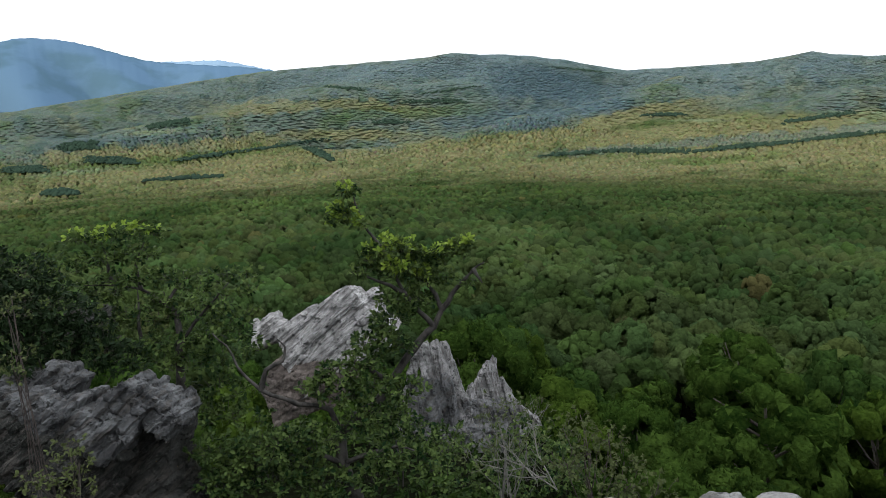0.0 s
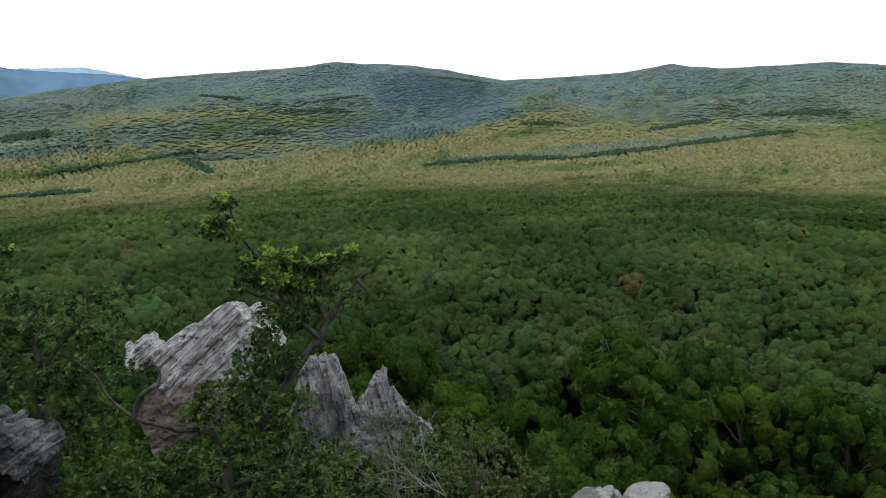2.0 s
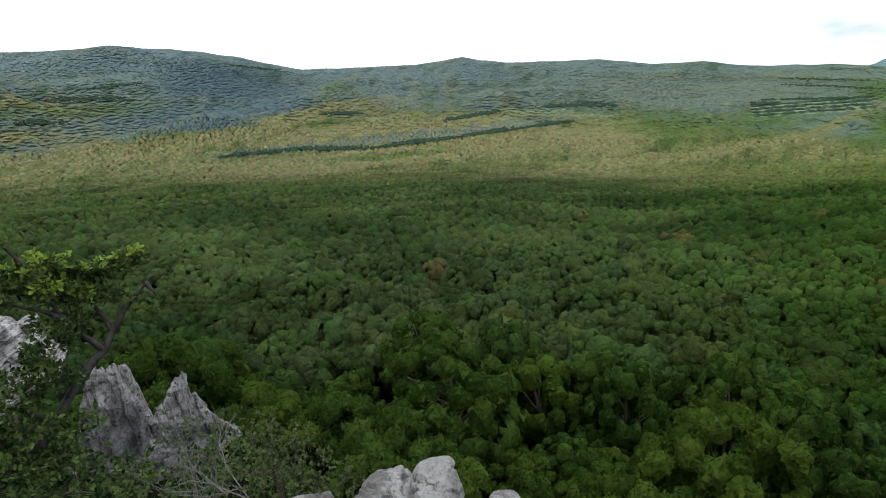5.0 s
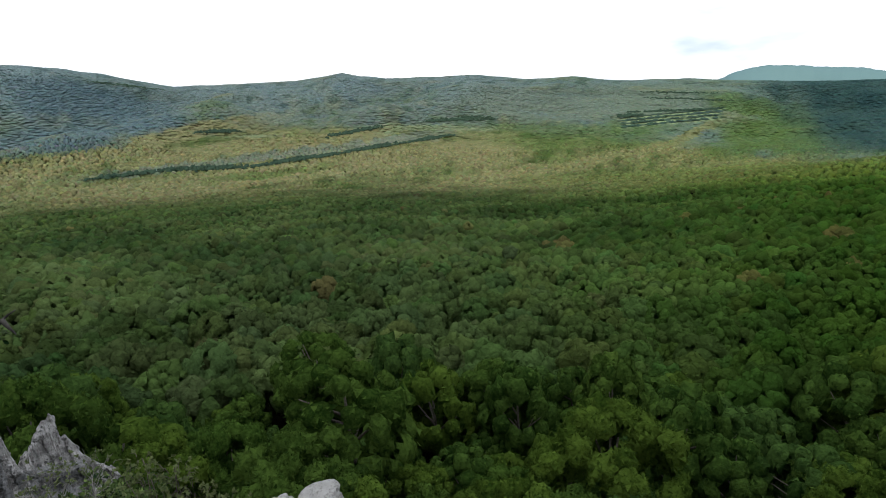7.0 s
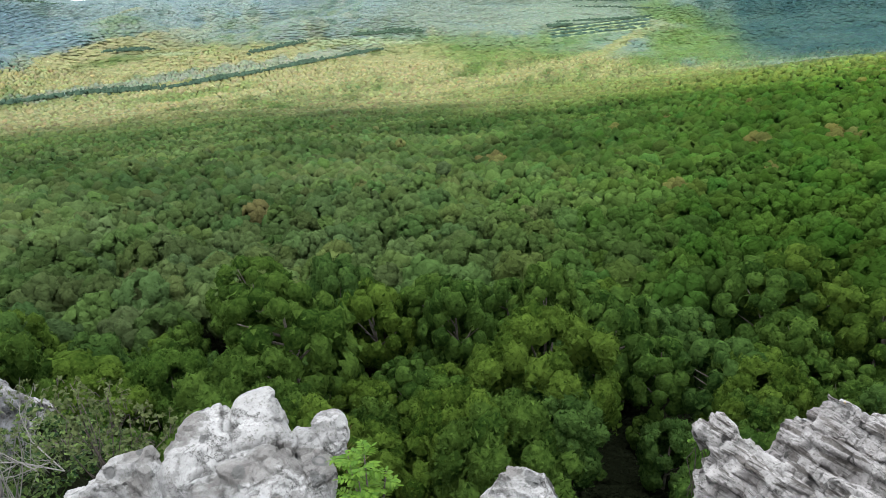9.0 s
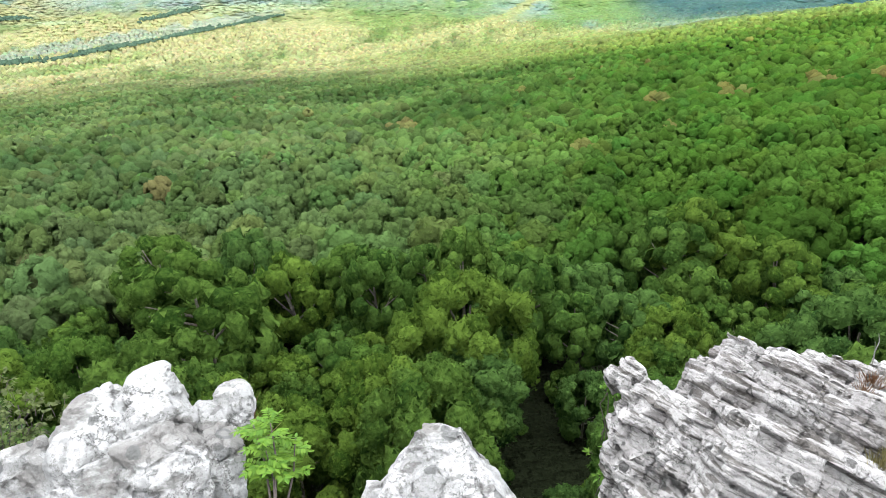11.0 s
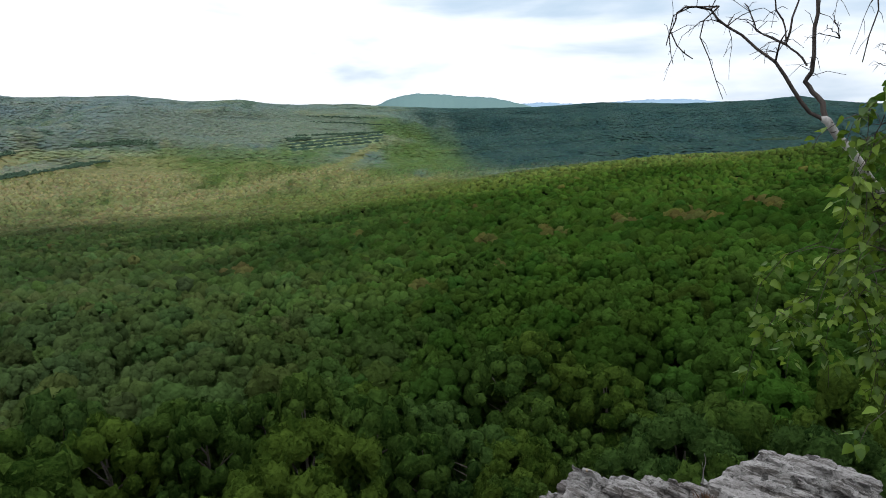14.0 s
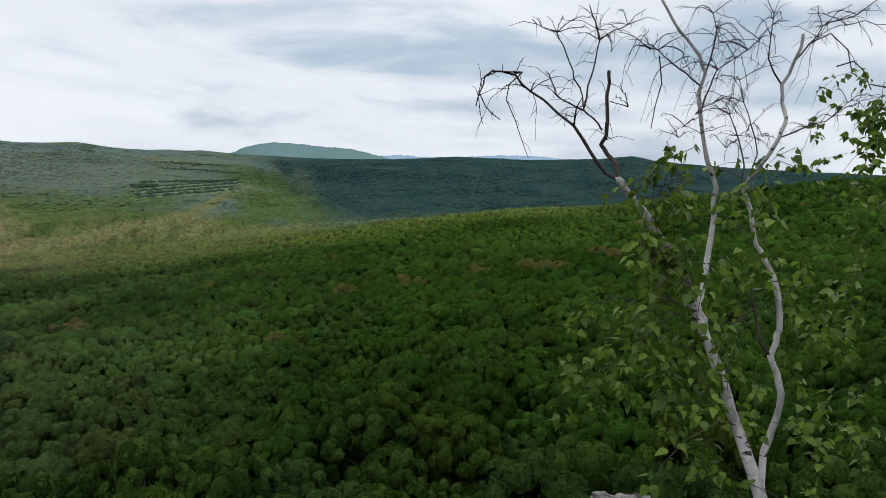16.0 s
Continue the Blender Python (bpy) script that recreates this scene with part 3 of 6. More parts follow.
def crown_template(sub, seed, floor=-0.25, lumps=10, amp=0.45, fine=0):
    """A lumpy oak crown about 1 in radius: boughs as domes on a core, smaller sprays on them, clefts between, open below."""
    rng = np.random.default_rng(seed)
    v, f = ico(sub)

    def spread(n, low, high, big, small, up):
        k = rng.normal(size=(n * 3, 3))
        k[:, 2] = k[:, 2] * 0.8 + up
        k /= np.linalg.norm(k, axis=1)[:, None]
        pick = [0]
        near = np.full(len(k), 9.0)
        while len(pick) < n:                       # spread the boughs evenly
            near = np.minimum(near, np.arccos(np.clip(k @ k[pick[-1]], -1, 1)))
            pick.append(int(np.argmax(near * rng.uniform(0.6, 1, len(k)))))
        return k[pick] * rng.uniform(low, high, n)[:, None], rng.uniform(small, big, n)
    k, size = spread(lumps, 0.42, 0.78, 0.46, 0.28, 0.35)
    vc = v @ k.T
    disc = size ** 2 - ((k ** 2).sum(1)[None] - vc ** 2)
    rad = np.maximum(np.where(disc > 0, vc + np.sqrt(np.clip(disc, 0, None)), 0).max(1), 1.0 - amp)
    if fine:
        k2, s2 = spread(fine, 1.0, 1.0, 1.9 / fine ** 0.5, 1.0 / fine ** 0.5, 0.2)
        ang = np.arccos(np.clip(v @ k2.T, -1, 1))
        rad = rad + 0.24 * (np.sqrt(np.clip(1 - (ang / s2[None]) ** 2, 0, 1)) * rng.uniform(0.5, 1, fine)).max(1) - 0.13
    p = v * (rad + rng.normal(0, 0.015, len(v)))[:, None]
    p[:, :2] *= 1 + rng.normal(0, 0.10, 2)
    keep = (p[f][:, :, 2].mean(1) > floor)
    f = f[keep]
    used, inv = np.unique(f, return_inverse=True)
    return p[used], inv.reshape(f.shape)


def joined(parts):
    vs, fs, n = [], [], 0
    for v, f in parts:
        vs.append(v)
        fs.append(f + n)
        n += len(v)
    return np.concatenate(vs), np.concatenate(fs)


def scatter(r0, r1, step, seed, a0=-38.0, a1=116.0, keep=1.0):
    rng = np.random.default_rng(seed)
    g = np.arange(-r1, r1, step)
    x, y = np.meshgrid(g, g)
    x = x + (np.arange(len(g)) % 2)[:, None] * step / 2
    x, y = x.ravel() + rng.uniform(-0.36, 0.36, x.size) * step, y.ravel() + rng.uniform(-0.36, 0.36, x.size) * step
    r, a = np.hypot(x, y), np.degrees(np.arctan2(x, y))
    ok = (r > r0) & (r < r1) & (a > a0) & (a < a1) & (rng.random(x.size) < keep)
    return x[ok], y[ok], rng


# oaks still in brownish bud: bearing, height, and half the spread of each group
DRY_OAKS = [(54.2, -25.2, 1.5, 1.0), (72.3, -9.7, 1.6, 0.5), (83.5, -7.8, 2.2, 0.5), (78.5, -8.6, 1.4, 0.4), (66.5, -10.8, 1.0, 0.5), (46, -13.0, 1.2, 0.5), (88.5, -6.6, 1.5, 0.35)]


def forest(name, r0, r1, step, templates, seed, size, material, label, keep=1.0, uneven=0.24):
    """Many crowns as one mesh, each turned and scaled on its own."""
    x, y, rng = scatter(r0, r1, step, seed, keep=keep)
    x, y = x[~in_glade(x, y)], y[~in_glade(x, y)]
    z = ground_z(x, y)
    n = len(x)
    kind = rng.integers(0, len(templates), n)
    rad = rng.uniform(size[0], size[1], n)
    tall = TREE * rng.uniform(1 - uneven, 1 + uneven, n)
    turn = rng.uniform(0, 6.283, n)
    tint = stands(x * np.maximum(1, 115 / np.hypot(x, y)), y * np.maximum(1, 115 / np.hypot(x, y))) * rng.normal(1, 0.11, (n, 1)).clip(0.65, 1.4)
    a, e = np.degrees(np.arctan2(x, y)), np.degrees(np.arctan2(z + tall - EYE, np.hypot(x, y)))
    odd = rng.random(n) < 0.003
    for da, de, wa, we in DRY_OAKS:
        odd = odd | (((a - da) / wa) ** 2 + ((e - de) / we) ** 2 < rng.uniform(0.3, 1.2, n))
    tint[odd] = tint[odd] * 0.55 + np.array(STAND_TINTS["dry"]) * 0.45
    tint = tint * (1 + rng.normal(0, 0.06, (n, 3)))
    vs, fs, ts, base = [], [], [], 0
    for k, (tv, tf) in enumerate(templates):
        s = np.nonzero(kind == k)[0]
        c, sn = np.cos(turn[s])[:, None], np.sin(turn[s])[:, None]
        px = (tv[None, :, 0] * c - tv[None, :, 1] * sn) * rad[s][:, None] + x[s][:, None]
        py = (tv[None, :, 0] * sn + tv[None, :, 1] * c) * rad[s][:, None] + y[s][:, None]
        top = tv[:, 2].max()
        pz = (tv[None, :, 2] - top) * rad[s][:, None] * 1.2 + (z[s] + tall[s])[:, None]
        vs.append(np.stack([px, py, pz], -1).reshape(-1, 3))
        fs.append((tf[None] + (np.arange(len(s)) * len(tv))[:, None, None]).reshape(-1, 3) + base)
        ts.append(np.repeat(tint[s], len(tv), axis=0))
        base += len(s) * len(tv)
    ob = mesh_object(name, np.concatenate(vs), np.concatenate(fs), material, tint=np.concatenate(ts))
    return tagged(ob, label, "forest", kind="stuff")


def far_forest(r0, r1, step, seed):
    """Treetops on the far hillsides: low ragged caps, one to a tree or clump."""
    x, y, rng = scatter(r0, r1, step, seed, a0=-36, a1=112)
    x, y = x + rng.normal(0, 4.5, len(x)), y + rng.normal(0, 4.5, len(y))
    a, e = np.degrees(np.arctan2(x, y)), np.degrees(np.arctan2(canopy(x, y) - EYE, np.hypot(x, y)))
    strip, bare = felled(a, e)
    ok = strip * bare < 0.5
    x, y = x[ok], y[ok]
    n = len(x)
    z = canopy(x, y) + rng.uniform(-0.7, 0.5, n)
    rad = step * rng.uniform(0.65, 0.95, n)
    turn = rng.uniform(0, 6.283, n)
    ring = [np.stack([x + rad * rng.uniform(0.8, 1.2, n) * np.cos(turn + k * 1.0472), y + rad * rng.uniform(0.8, 1.2, n) * np.sin(turn + k * 1.0472), z - rad * rng.uniform(0.24, 0.40, n)], -1) for k in range(6)]
    v = np.stack([np.stack([x + rng.normal(0, 1.2, n), y + rng.normal(0, 1.2, n), z], -1)] + ring, 1)
    f = (np.array([(0, 1 + k, 1 + (k + 1) % 6) for k in range(6)])[None] + (np.arange(n) * 7)[:, None, None]).reshape(-1, 3)
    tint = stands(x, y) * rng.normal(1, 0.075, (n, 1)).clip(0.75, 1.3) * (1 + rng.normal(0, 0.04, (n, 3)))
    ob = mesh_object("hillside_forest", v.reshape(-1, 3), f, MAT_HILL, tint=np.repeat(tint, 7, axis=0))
    return tagged(ob, "hazy mixed forest on the far hillsides", "forest", kind="stuff")


def leafy_crown(lobes, sub, seed, low=-0.35, face=0.1, shard=0.62, core=0.0, coats=1):
    """An oak crown about 1 in radius: round boughs of leaf clumps over a dark core, each clump tilted on its own."""
    rng = np.random.default_rng(seed)
    v, f = ico(sub)
    k = np.arange(lobes) + 0.5
    z = 1 - (1 - low) * k / lobes
    q = k * 2.39996 + rng.normal(0, 0.22, lobes)
    d = np.stack([np.cos(q) * np.sqrt(1 - z * z), np.sin(q) * np.sqrt(1 - z * z), z + rng.normal(0, 0.08, lobes)], 1)
    d /= np.linalg.norm(d, axis=1)[:, None]
    r = rng.uniform(1.15, 1.95, lobes) / lobes ** 0.5
    c = d * ((1 - 0.65 * r) * rng.uniform(0.78, 1.10, lobes))[:, None]
    parts = [(ico(2)[0] * core, ico(2)[1])] if core else []
    n = v[f].mean(1)
    n = n / np.linalg.norm(n, axis=1)[:, None]
    for i in range(lobes):
        keep = f[(n @ (d[i] + [0, 0, 0.25])) > face]
        p = v * (1 + rng.normal(0, 0.13, len(v)))[:, None] * r[i] * rng.uniform(0.75, 1.15, 3) + c[i]
        at, inv = np.unique(keep, return_inverse=True)
        parts.append((p[at], inv.reshape(keep.shape)))
        for coat in range(coats):
            t = (p[keep] - c[i]) * (1.03 + 0.05 * coat) + c[i]
            m = t.mean(1, keepdims=True) + rng.normal(0, 0.12 * r[i], (len(t), 1, 3))
            t = m + (t - t.mean(1, keepdims=True)) * shard * rng.uniform(0.6, 1.3, (len(t), 1, 1)) + rng.normal(0, 0.10 * shard * r[i], t.shape)
            parts.append((t.reshape(-1, 3), np.arange(len(t) * 3).reshape(-1, 3)))
    return joined(parts)


T_FAR = [crown_template(1, 60 + k, floor=0.05, lumps=5, amp=0.4) for k in range(4)]
T_SMALL = [crown_template(2, 70 + k, floor=0.0, lumps=5, amp=0.40) for k in range(5)]
T_MID = [leafy_crown(5 + k % 2, 2, 50 + k, low=0.0, face=0.1, core=0.5, coats=0) for k in range(6)]
T_NEAR = [leafy_crown(15 + k % 3, 2, 40 + k, low=-0.2, face=0.05, coats=0) for k in range(6)]
T_CLOSE = [leafy_crown(25 + 2 * (k % 3), 2, 30 + k, face=0.1) for k in range(7)]
# glades and dark gaps in the canopy: bearing, distance, radius
GLADES = [(20.8, 74, 4.5), (35.6, 97, 4.5), (82.0, 116, 5.0), (15.6, 235, 6), (41.5, 240, 6)]


def in_glade(x, y):
    return np.any([np.hypot(x - q * math.sin(radians(b)), y - q * math.cos(radians(b))) < w for b, q, w in GLADES], axis=0)


far_forest(1400, 3640, 11.5, 18)
forest("distant_forest", 900, 1500, 8.2, T_FAR, 14, (5.4, 7.2), MAT_HILL, "yellow-green distant oak forest in the valley", uneven=0.05)
forest("valley_forest", 650, 900, 6.6, T_SMALL, 17, (4.2, 5.8), MAT_HILL, "yellow-green oak forest in the valley", uneven=0.07)
forest("valley_forest", 400, 650, 4.9, T_SMALL, 13, (2.7, 4.3), MAT_WOOD, "dense green oak forest on the valley slope", uneven=0.16)
forest("slope_forest", 230, 400, 5.2, T_MID, 16, (2.7, 4.3), MAT_WOOD, "dense green oak forest on the lower slope", uneven=0.22)
forest("slope_forest", 160, 230, 5.7, T_NEAR, 12, (2.9, 4.7), MAT_WOOD, "dense green oak forest below the cliff", uneven=0.27)
forest("cliff_foot_forest", 90, 160, 6.3, T_CLOSE, 11, (3.2, 5.0), MAT_WOOD, "leafy oak forest at the foot of the cliff", uneven=0.3)


def meet(a, e):
    """Where the line of sight at bearing a and height e, in degrees, meets the treetops of the far slopes."""
    r = np.arange(700.0, 3700, 8)
    x, y = r * math.sin(radians(a)), r * math.cos(radians(a))
    under = np.nonzero(canopy(x, y) - EYE > r * math.tan(radians(e)))[0]
    i = under[0] if len(under) else len(r) - 1
    return x[i], y[i]


def cone_tree():
    """A slim spruce: three ragged skirts, one over another."""
    vs, fs = [], []
    for z0, z1, rad in ((0.0, 0.55, 0.36), (0.3, 0.8, 0.28), (0.58, 1.0, 0.18)):
        b = len(vs)
        vs += [(rad * (1 + 0.2 * (k % 2)) * math.cos(k * 1.0472), rad * (1 + 0.2 * (k % 2)) * math.sin(k * 1.0472), z0) for k in range(6)] + [(0, 0, z1)]
        fs += [(b + k, b + (k + 1) % 6, b + 6) for k in range(6)]
    return np.array(vs), np.array(fs)


# belts of dark tree crowns put where tree rows show shadow lines: bearing and height at either end, rows of trees
BELTS = [(8.2, -7.16, 13.5, -6.82, 1), (13.5, -6.82, 20.2, -6.85, 2), (20.2, -6.85, 27.4, -5.94, 2), (27.4, -5.94, 32.4, -5.22, 2), (32.4, -5.22, 37.0, -4.53, 2), (-3.3, -2.58, 2.5, -2.65, 2),
         (-1.4, -1.91, 3.7, -1.4, 1), (-9.3, -1.05, -5.9, -1.5, 3), (-5.6, -4.11, -2.4, -4.23, 2), (-22.9, -3.68, -19.4, -3.46, 4), (-21.4, -6.26, -16.2, -5.9, 1), (-16.2, -5.88, -8.9, -5.23, 1),
         (-11.3, -5.82, -8.8, -7.05, 3), (-27.4, -5.81, -23.6, -6.3, 3), (-29.0, -4.84, -26.2, -4.92, 4)]
BELTS += [(16.1, -4.06, 19.8, -4.0, 2), (26.3, -4.65, 31.1, -3.8, 2), (34.3, -3.45, 40.3, -3.25, 3), (49.9, -3.05, 52.0, -2.85, 2), (50.8, -2.68, 58.0, -2.35, 2), (52.0, -1.55, 58.6, -1.75, 1),
          (51.7, -1.12, 57.5, -1.2, 1), (9.0, -0.1, 14.5, -0.75, 2), (86.7, -2.28, 90.3, -2.07, 2), (-32.8, -6.06, -29.7, -6.29, 3), (-30.6, -7.9, -28.1, -8.11, 3), (-23.7, -7.6, -17.5, -7.72, 1)]
CONE = cone_tree()
for k, (a0, e0, a1, e1, deep) in enumerate(BELTS):
    rng = np.random.default_rng(200 + k)
    n = int(8 + 11 * abs(a1 - a0))
    vs, fs = [], []
    for lane in range(deep):
        for q in (np.arange(n) + rng.uniform(-0.5, 0.5, n)) / n:
            slim = max(0.0, 1 - abs(2 * q - 1)) ** 0.35
            if rng.random() > 0.35 + slim * 0.75 or (lane and rng.random() > slim):
                continue
            x, y = meet(a0 + (a1 - a0) * q, e0 + (e1 - e0) * q + rng.normal(0, 0.02) + 0.05 * noise.noise((q * 3, k, lane)))
            away = 1 + (lane * 13 + rng.normal(0, 4)) / math.hypot(x, y)
            px, py = x * away, y * away
            if k == 1 and lane == 0 and rng.random() < 0.4:
                h = rng.uniform(7, 12)
                vs.append(CONE[0] * [h * 1.1, h * 1.1, h] + [px, py, float(canopy(px, py)) - 4])
                fs.append(CONE[1])
            else:
                tv, tf = T_SMALL[int(rng.integers(0, 5))]
                h = rng.uniform(3.6, 6.4) * (0.55 + 0.45 * slim)
                vs.append(tv * [h * 1.35, h * 1.35, h] + [px, py, float(canopy(px, py)) - 0.8])
                fs.append(tf)
    v, f = joined(list(zip(vs, fs)))
    # the dark tint carries the shadow side of the tree row
    ob = mesh_object("tree_belt", v, f, MAT_WOOD, tint=np.broadcast_to((0.034, 0.058, 0.040), v.shape))
    tagged(ob, "dark belt of trees standing for a shadow line", "tree belt", "dark tree belts", kind="stuff")


def part(name, v, f, material, parent, label="", shade=True):
    ob = mesh_object(name, v, f, material, shade)
    ob.parent = parent
    return tagged(ob, label)


def tube(points, radii, sides=7):
    """A tapered limb along a bent line of points."""
    pts = [Vector(p) for p in points]
    vs, fs = [], []
    ref = Vector((0.31, 0.87, 0.2)).normalized()
    for i, p in enumerate(pts):
        d = (pts[min(i + 1, len(pts) - 1)] - pts[max(i - 1, 0)]).normalized()
        u = d.cross(ref)
        u = u.normalized() if u.length > 1e-4 else d.orthogonal().normalized()
        w = d.cross(u)
        for k in range(sides):
            q = 6.28318 * k / sides
            vs.append(p + (u * math.cos(q) + w * math.sin(q)) * radii[i])
    n = len(pts)
    for i in range(n - 1):
        for k in range(sides):
            a, b = i * sides + k, i * sides + (k + 1) % sides
            fs += [(a, b, b + sides), (a, b + sides, a + sides)]
    tip = len(vs)
    vs.append(pts[-1] + (pts[-1] - pts[-2]).normalized() * radii[-1])
    fs += [((n - 1) * sides + k, (n - 1) * sides + (k + 1) % sides, tip) for k in range(sides)]
    return np.array([p[:] for p in vs]), np.array(fs)


def wood_tree(seed, sub):
    """One forest oak, 11 m tall: trunk with limbs, and a leafy crown."""
    rng = np.random.default_rng(seed)
    tree = new("oak_tree")
    limbs = [tube([(0, 0, -1.5), (0.1, 0, 2.5), (0.05, 0.1, 5.5), (0, 0, 9.0)], [0.26, 0.2, 0.15, 0.05])]
    for k in range(6):
        q, h = rng.uniform(0, 6.283), rng.uniform(3.5, 7.0)
        d = np.array([math.cos(q), math.sin(q), 0])
        limbs.append(tube([(0.05, 0.05, h), d * 1.2 + [0, 0, h + 0.9], d * 2.5 + [0, 0, h + 1.8]], [0.1, 0.07, 0.03], 5))
    v, f = joined(limbs)
    part("trunk", v, f, MAT_BARK, tree)
    v3, f3 = leafy_crown((38 if sub == 3 else 44) + seed % 7, sub, seed, low=-0.7, face=0.05, coats=1)
    v3 = v3 * [3.7, 3.7, 4.3]
    v3[:, 2] += 11.0 - v3[:, 2].max()
    part("crown", v3, f3, MAT_NEAR, tree)
    return tagged(tree, "broad oak tree in dark green leaf in the wood", "tree", "oaks below the cliff")


trees = [wood_tree(100 + k, 3) for k in range(5)] + [wood_tree(105 + k, 2) for k in range(5)]
tx, ty, trng = scatter(33, 90, 5.7, 10, keep=0.97)
bare = in_glade(tx, ty) | ((np.hypot(tx, ty) < 41) & (np.arctan2(tx, ty) < radians(14)))          # no tall trees close behind the rock blades
tx, ty = tx[~bare], ty[~bare]
tz = ground_z(tx, ty)
used = set()
for k in range(len(tx)):
    s = trng.choice([0.72, 0.88, 1.0, 1.12, 1.3])
    if 53 < math.degrees(math.atan2(tx[k], ty[k])) < 66 and math.hypot(tx[k], ty[k]) < 60:          # a steep hollow at the foot of the cliff holds only low trees
        s, tz[k] = 0.55, tz[k] - 1.5
    m = pose(tx[k], ty[k], tz[k] - trng.choice([0.2, 0.8, 1.8, 3.0]), trng.uniform(-6, 6), trng.uniform(-6, 6), trng.uniform(0, 360)) @ Matrix.Diagonal((s, s, s * trng.uniform(0.85, 1.15), 1))
    which = k % 5 + (5 if math.hypot(tx[k], ty[k]) > 60 else 0)          # finer crowns close by
    if which in used:
        copy_thing(trees[which], m)
    else:
        used.add(which)
        trees[which].matrix_basis = m

# ---------------------------------------------------------------- distant mountains
def mountain(name, r, base, outline, label, material):
    """A far ridge: outline, (bearing, height) along its crest, with small wooded bumps, falling to base."""
    oa, oe = np.array(outline).T
    a = np.arange(oa[0], oa[-1], 0.15)
    e = sum(np.interp(a + d, oa, oe) for d in (-0.5, -0.25, 0, 0.25, 0.5)) / 5 + 0.018 * np.sin(a * 5.1) + 0.012 * np.sin(a * 11.7 + 1)
    rows = []
    for s in np.linspace(0, 1, 9):
        q = r - (1 - s) * 600 + 90 * np.sin(a * 0.9 + 3 * s) * (1 - s)
        z = EYE + q * np.tan(np.radians(base - 2 + (e - base + 2) * math.sin(s * 1.5708)))
        rows.append(np.stack([q * np.sin(np.radians(a)), q * np.cos(np.radians(a)), z], -1))
    rows.append(np.stack([4960 * np.sin(np.radians(a)), 4960 * np.cos(np.radians(a)), np.full(a.shape, -300.0)], -1))
    n = len(a)
    i = np.arange(len(rows) * n).reshape(len(rows), n)
    q = np.stack([i[:-1, :-1], i[:-1, 1:], i[1:, 1:], i[1:, :-1]], -1).reshape(-1, 4)
    ob = mesh_object(name, np.concatenate(rows), q, material)
    return tagged(ob, label, "mountain", kind="structure")


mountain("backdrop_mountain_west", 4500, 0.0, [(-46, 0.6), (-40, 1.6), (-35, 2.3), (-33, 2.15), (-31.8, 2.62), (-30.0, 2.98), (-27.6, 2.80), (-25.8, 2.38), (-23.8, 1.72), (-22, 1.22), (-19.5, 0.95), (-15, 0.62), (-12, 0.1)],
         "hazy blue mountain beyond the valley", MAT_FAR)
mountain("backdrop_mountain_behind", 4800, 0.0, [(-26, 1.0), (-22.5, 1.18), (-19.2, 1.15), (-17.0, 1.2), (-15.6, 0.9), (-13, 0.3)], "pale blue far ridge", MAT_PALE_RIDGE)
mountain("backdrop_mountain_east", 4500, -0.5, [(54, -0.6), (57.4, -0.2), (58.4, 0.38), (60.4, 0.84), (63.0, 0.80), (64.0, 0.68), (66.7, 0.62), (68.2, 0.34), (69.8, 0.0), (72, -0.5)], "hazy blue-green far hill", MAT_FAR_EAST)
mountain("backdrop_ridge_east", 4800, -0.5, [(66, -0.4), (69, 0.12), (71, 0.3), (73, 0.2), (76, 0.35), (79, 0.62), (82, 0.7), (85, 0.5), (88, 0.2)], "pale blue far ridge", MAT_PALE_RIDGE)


# ---------------------------------------------------------------- the ledge: places and sizes
WHITE_BLOCKS = [
    (1.38, 2.47, -0.305, 0.135, 0.150, 0.153, -22, 1, -42, 0.7),
    (1.34, 2.36, -0.335, 0.155, 0.141, 0.117, -22, 1, -42, 0.7),
    (1.14, 2.51, -0.395, 0.167, 0.194, 0.234, -22, 1, -42, 0.7),
    (1.05, 2.47, -0.445, 0.132, 0.194, 0.207, -22, 1, -42, 0.7),
    (1.21, 2.19, -0.435, 0.220, 0.194, 0.198, -22, 1, -42, 0.7),
    (1.61, 2.26, -0.380, 0.101, 0.123, 0.135, -22, 1, -42, 0.7),
    (1.51, 2.33, -0.385, 0.087, 0.095, 0.072, -22, 1, -42, 0.7),
    (1.51, 2.27, -0.425, 0.074, 0.127, 0.117, -22, 1, -42, 0.7),
    (1.45, 2.14, -0.505, 0.123, 0.180, 0.162, -22, 1, -42, 0.7),
    (1.12, 2.22, -0.515, 0.343, 0.194, 0.225, -22, 1, -42, 0.7)]
LOW_BLOCKS = [(1.11, 3.88, -1.42, 0.25, 0.25, 0.25, -23, -16, -35, 0.6),
    (0.87, 3.89, -1.47, 0.29, 0.25, 0.19, -24, -22, -32, 0.7),
    (1.15, 3.82, -1.65, 0.17, 0.2, 0.25, -23, 8, -45, 0.7),
    (0.89, 3.77, -1.77, 0.53, 0.45, 0.27, -22, 1, -42, 0.7)]
MID_BLOCKS = [(2.33, 1.71, -1.03, 0.52, 0.42, 0.33, -23, 0, -51, 0.2),
    (2.19, 1.6, -1.19, 0.52, 0.35, 0.22, -23, 0, -51, 0.7)]
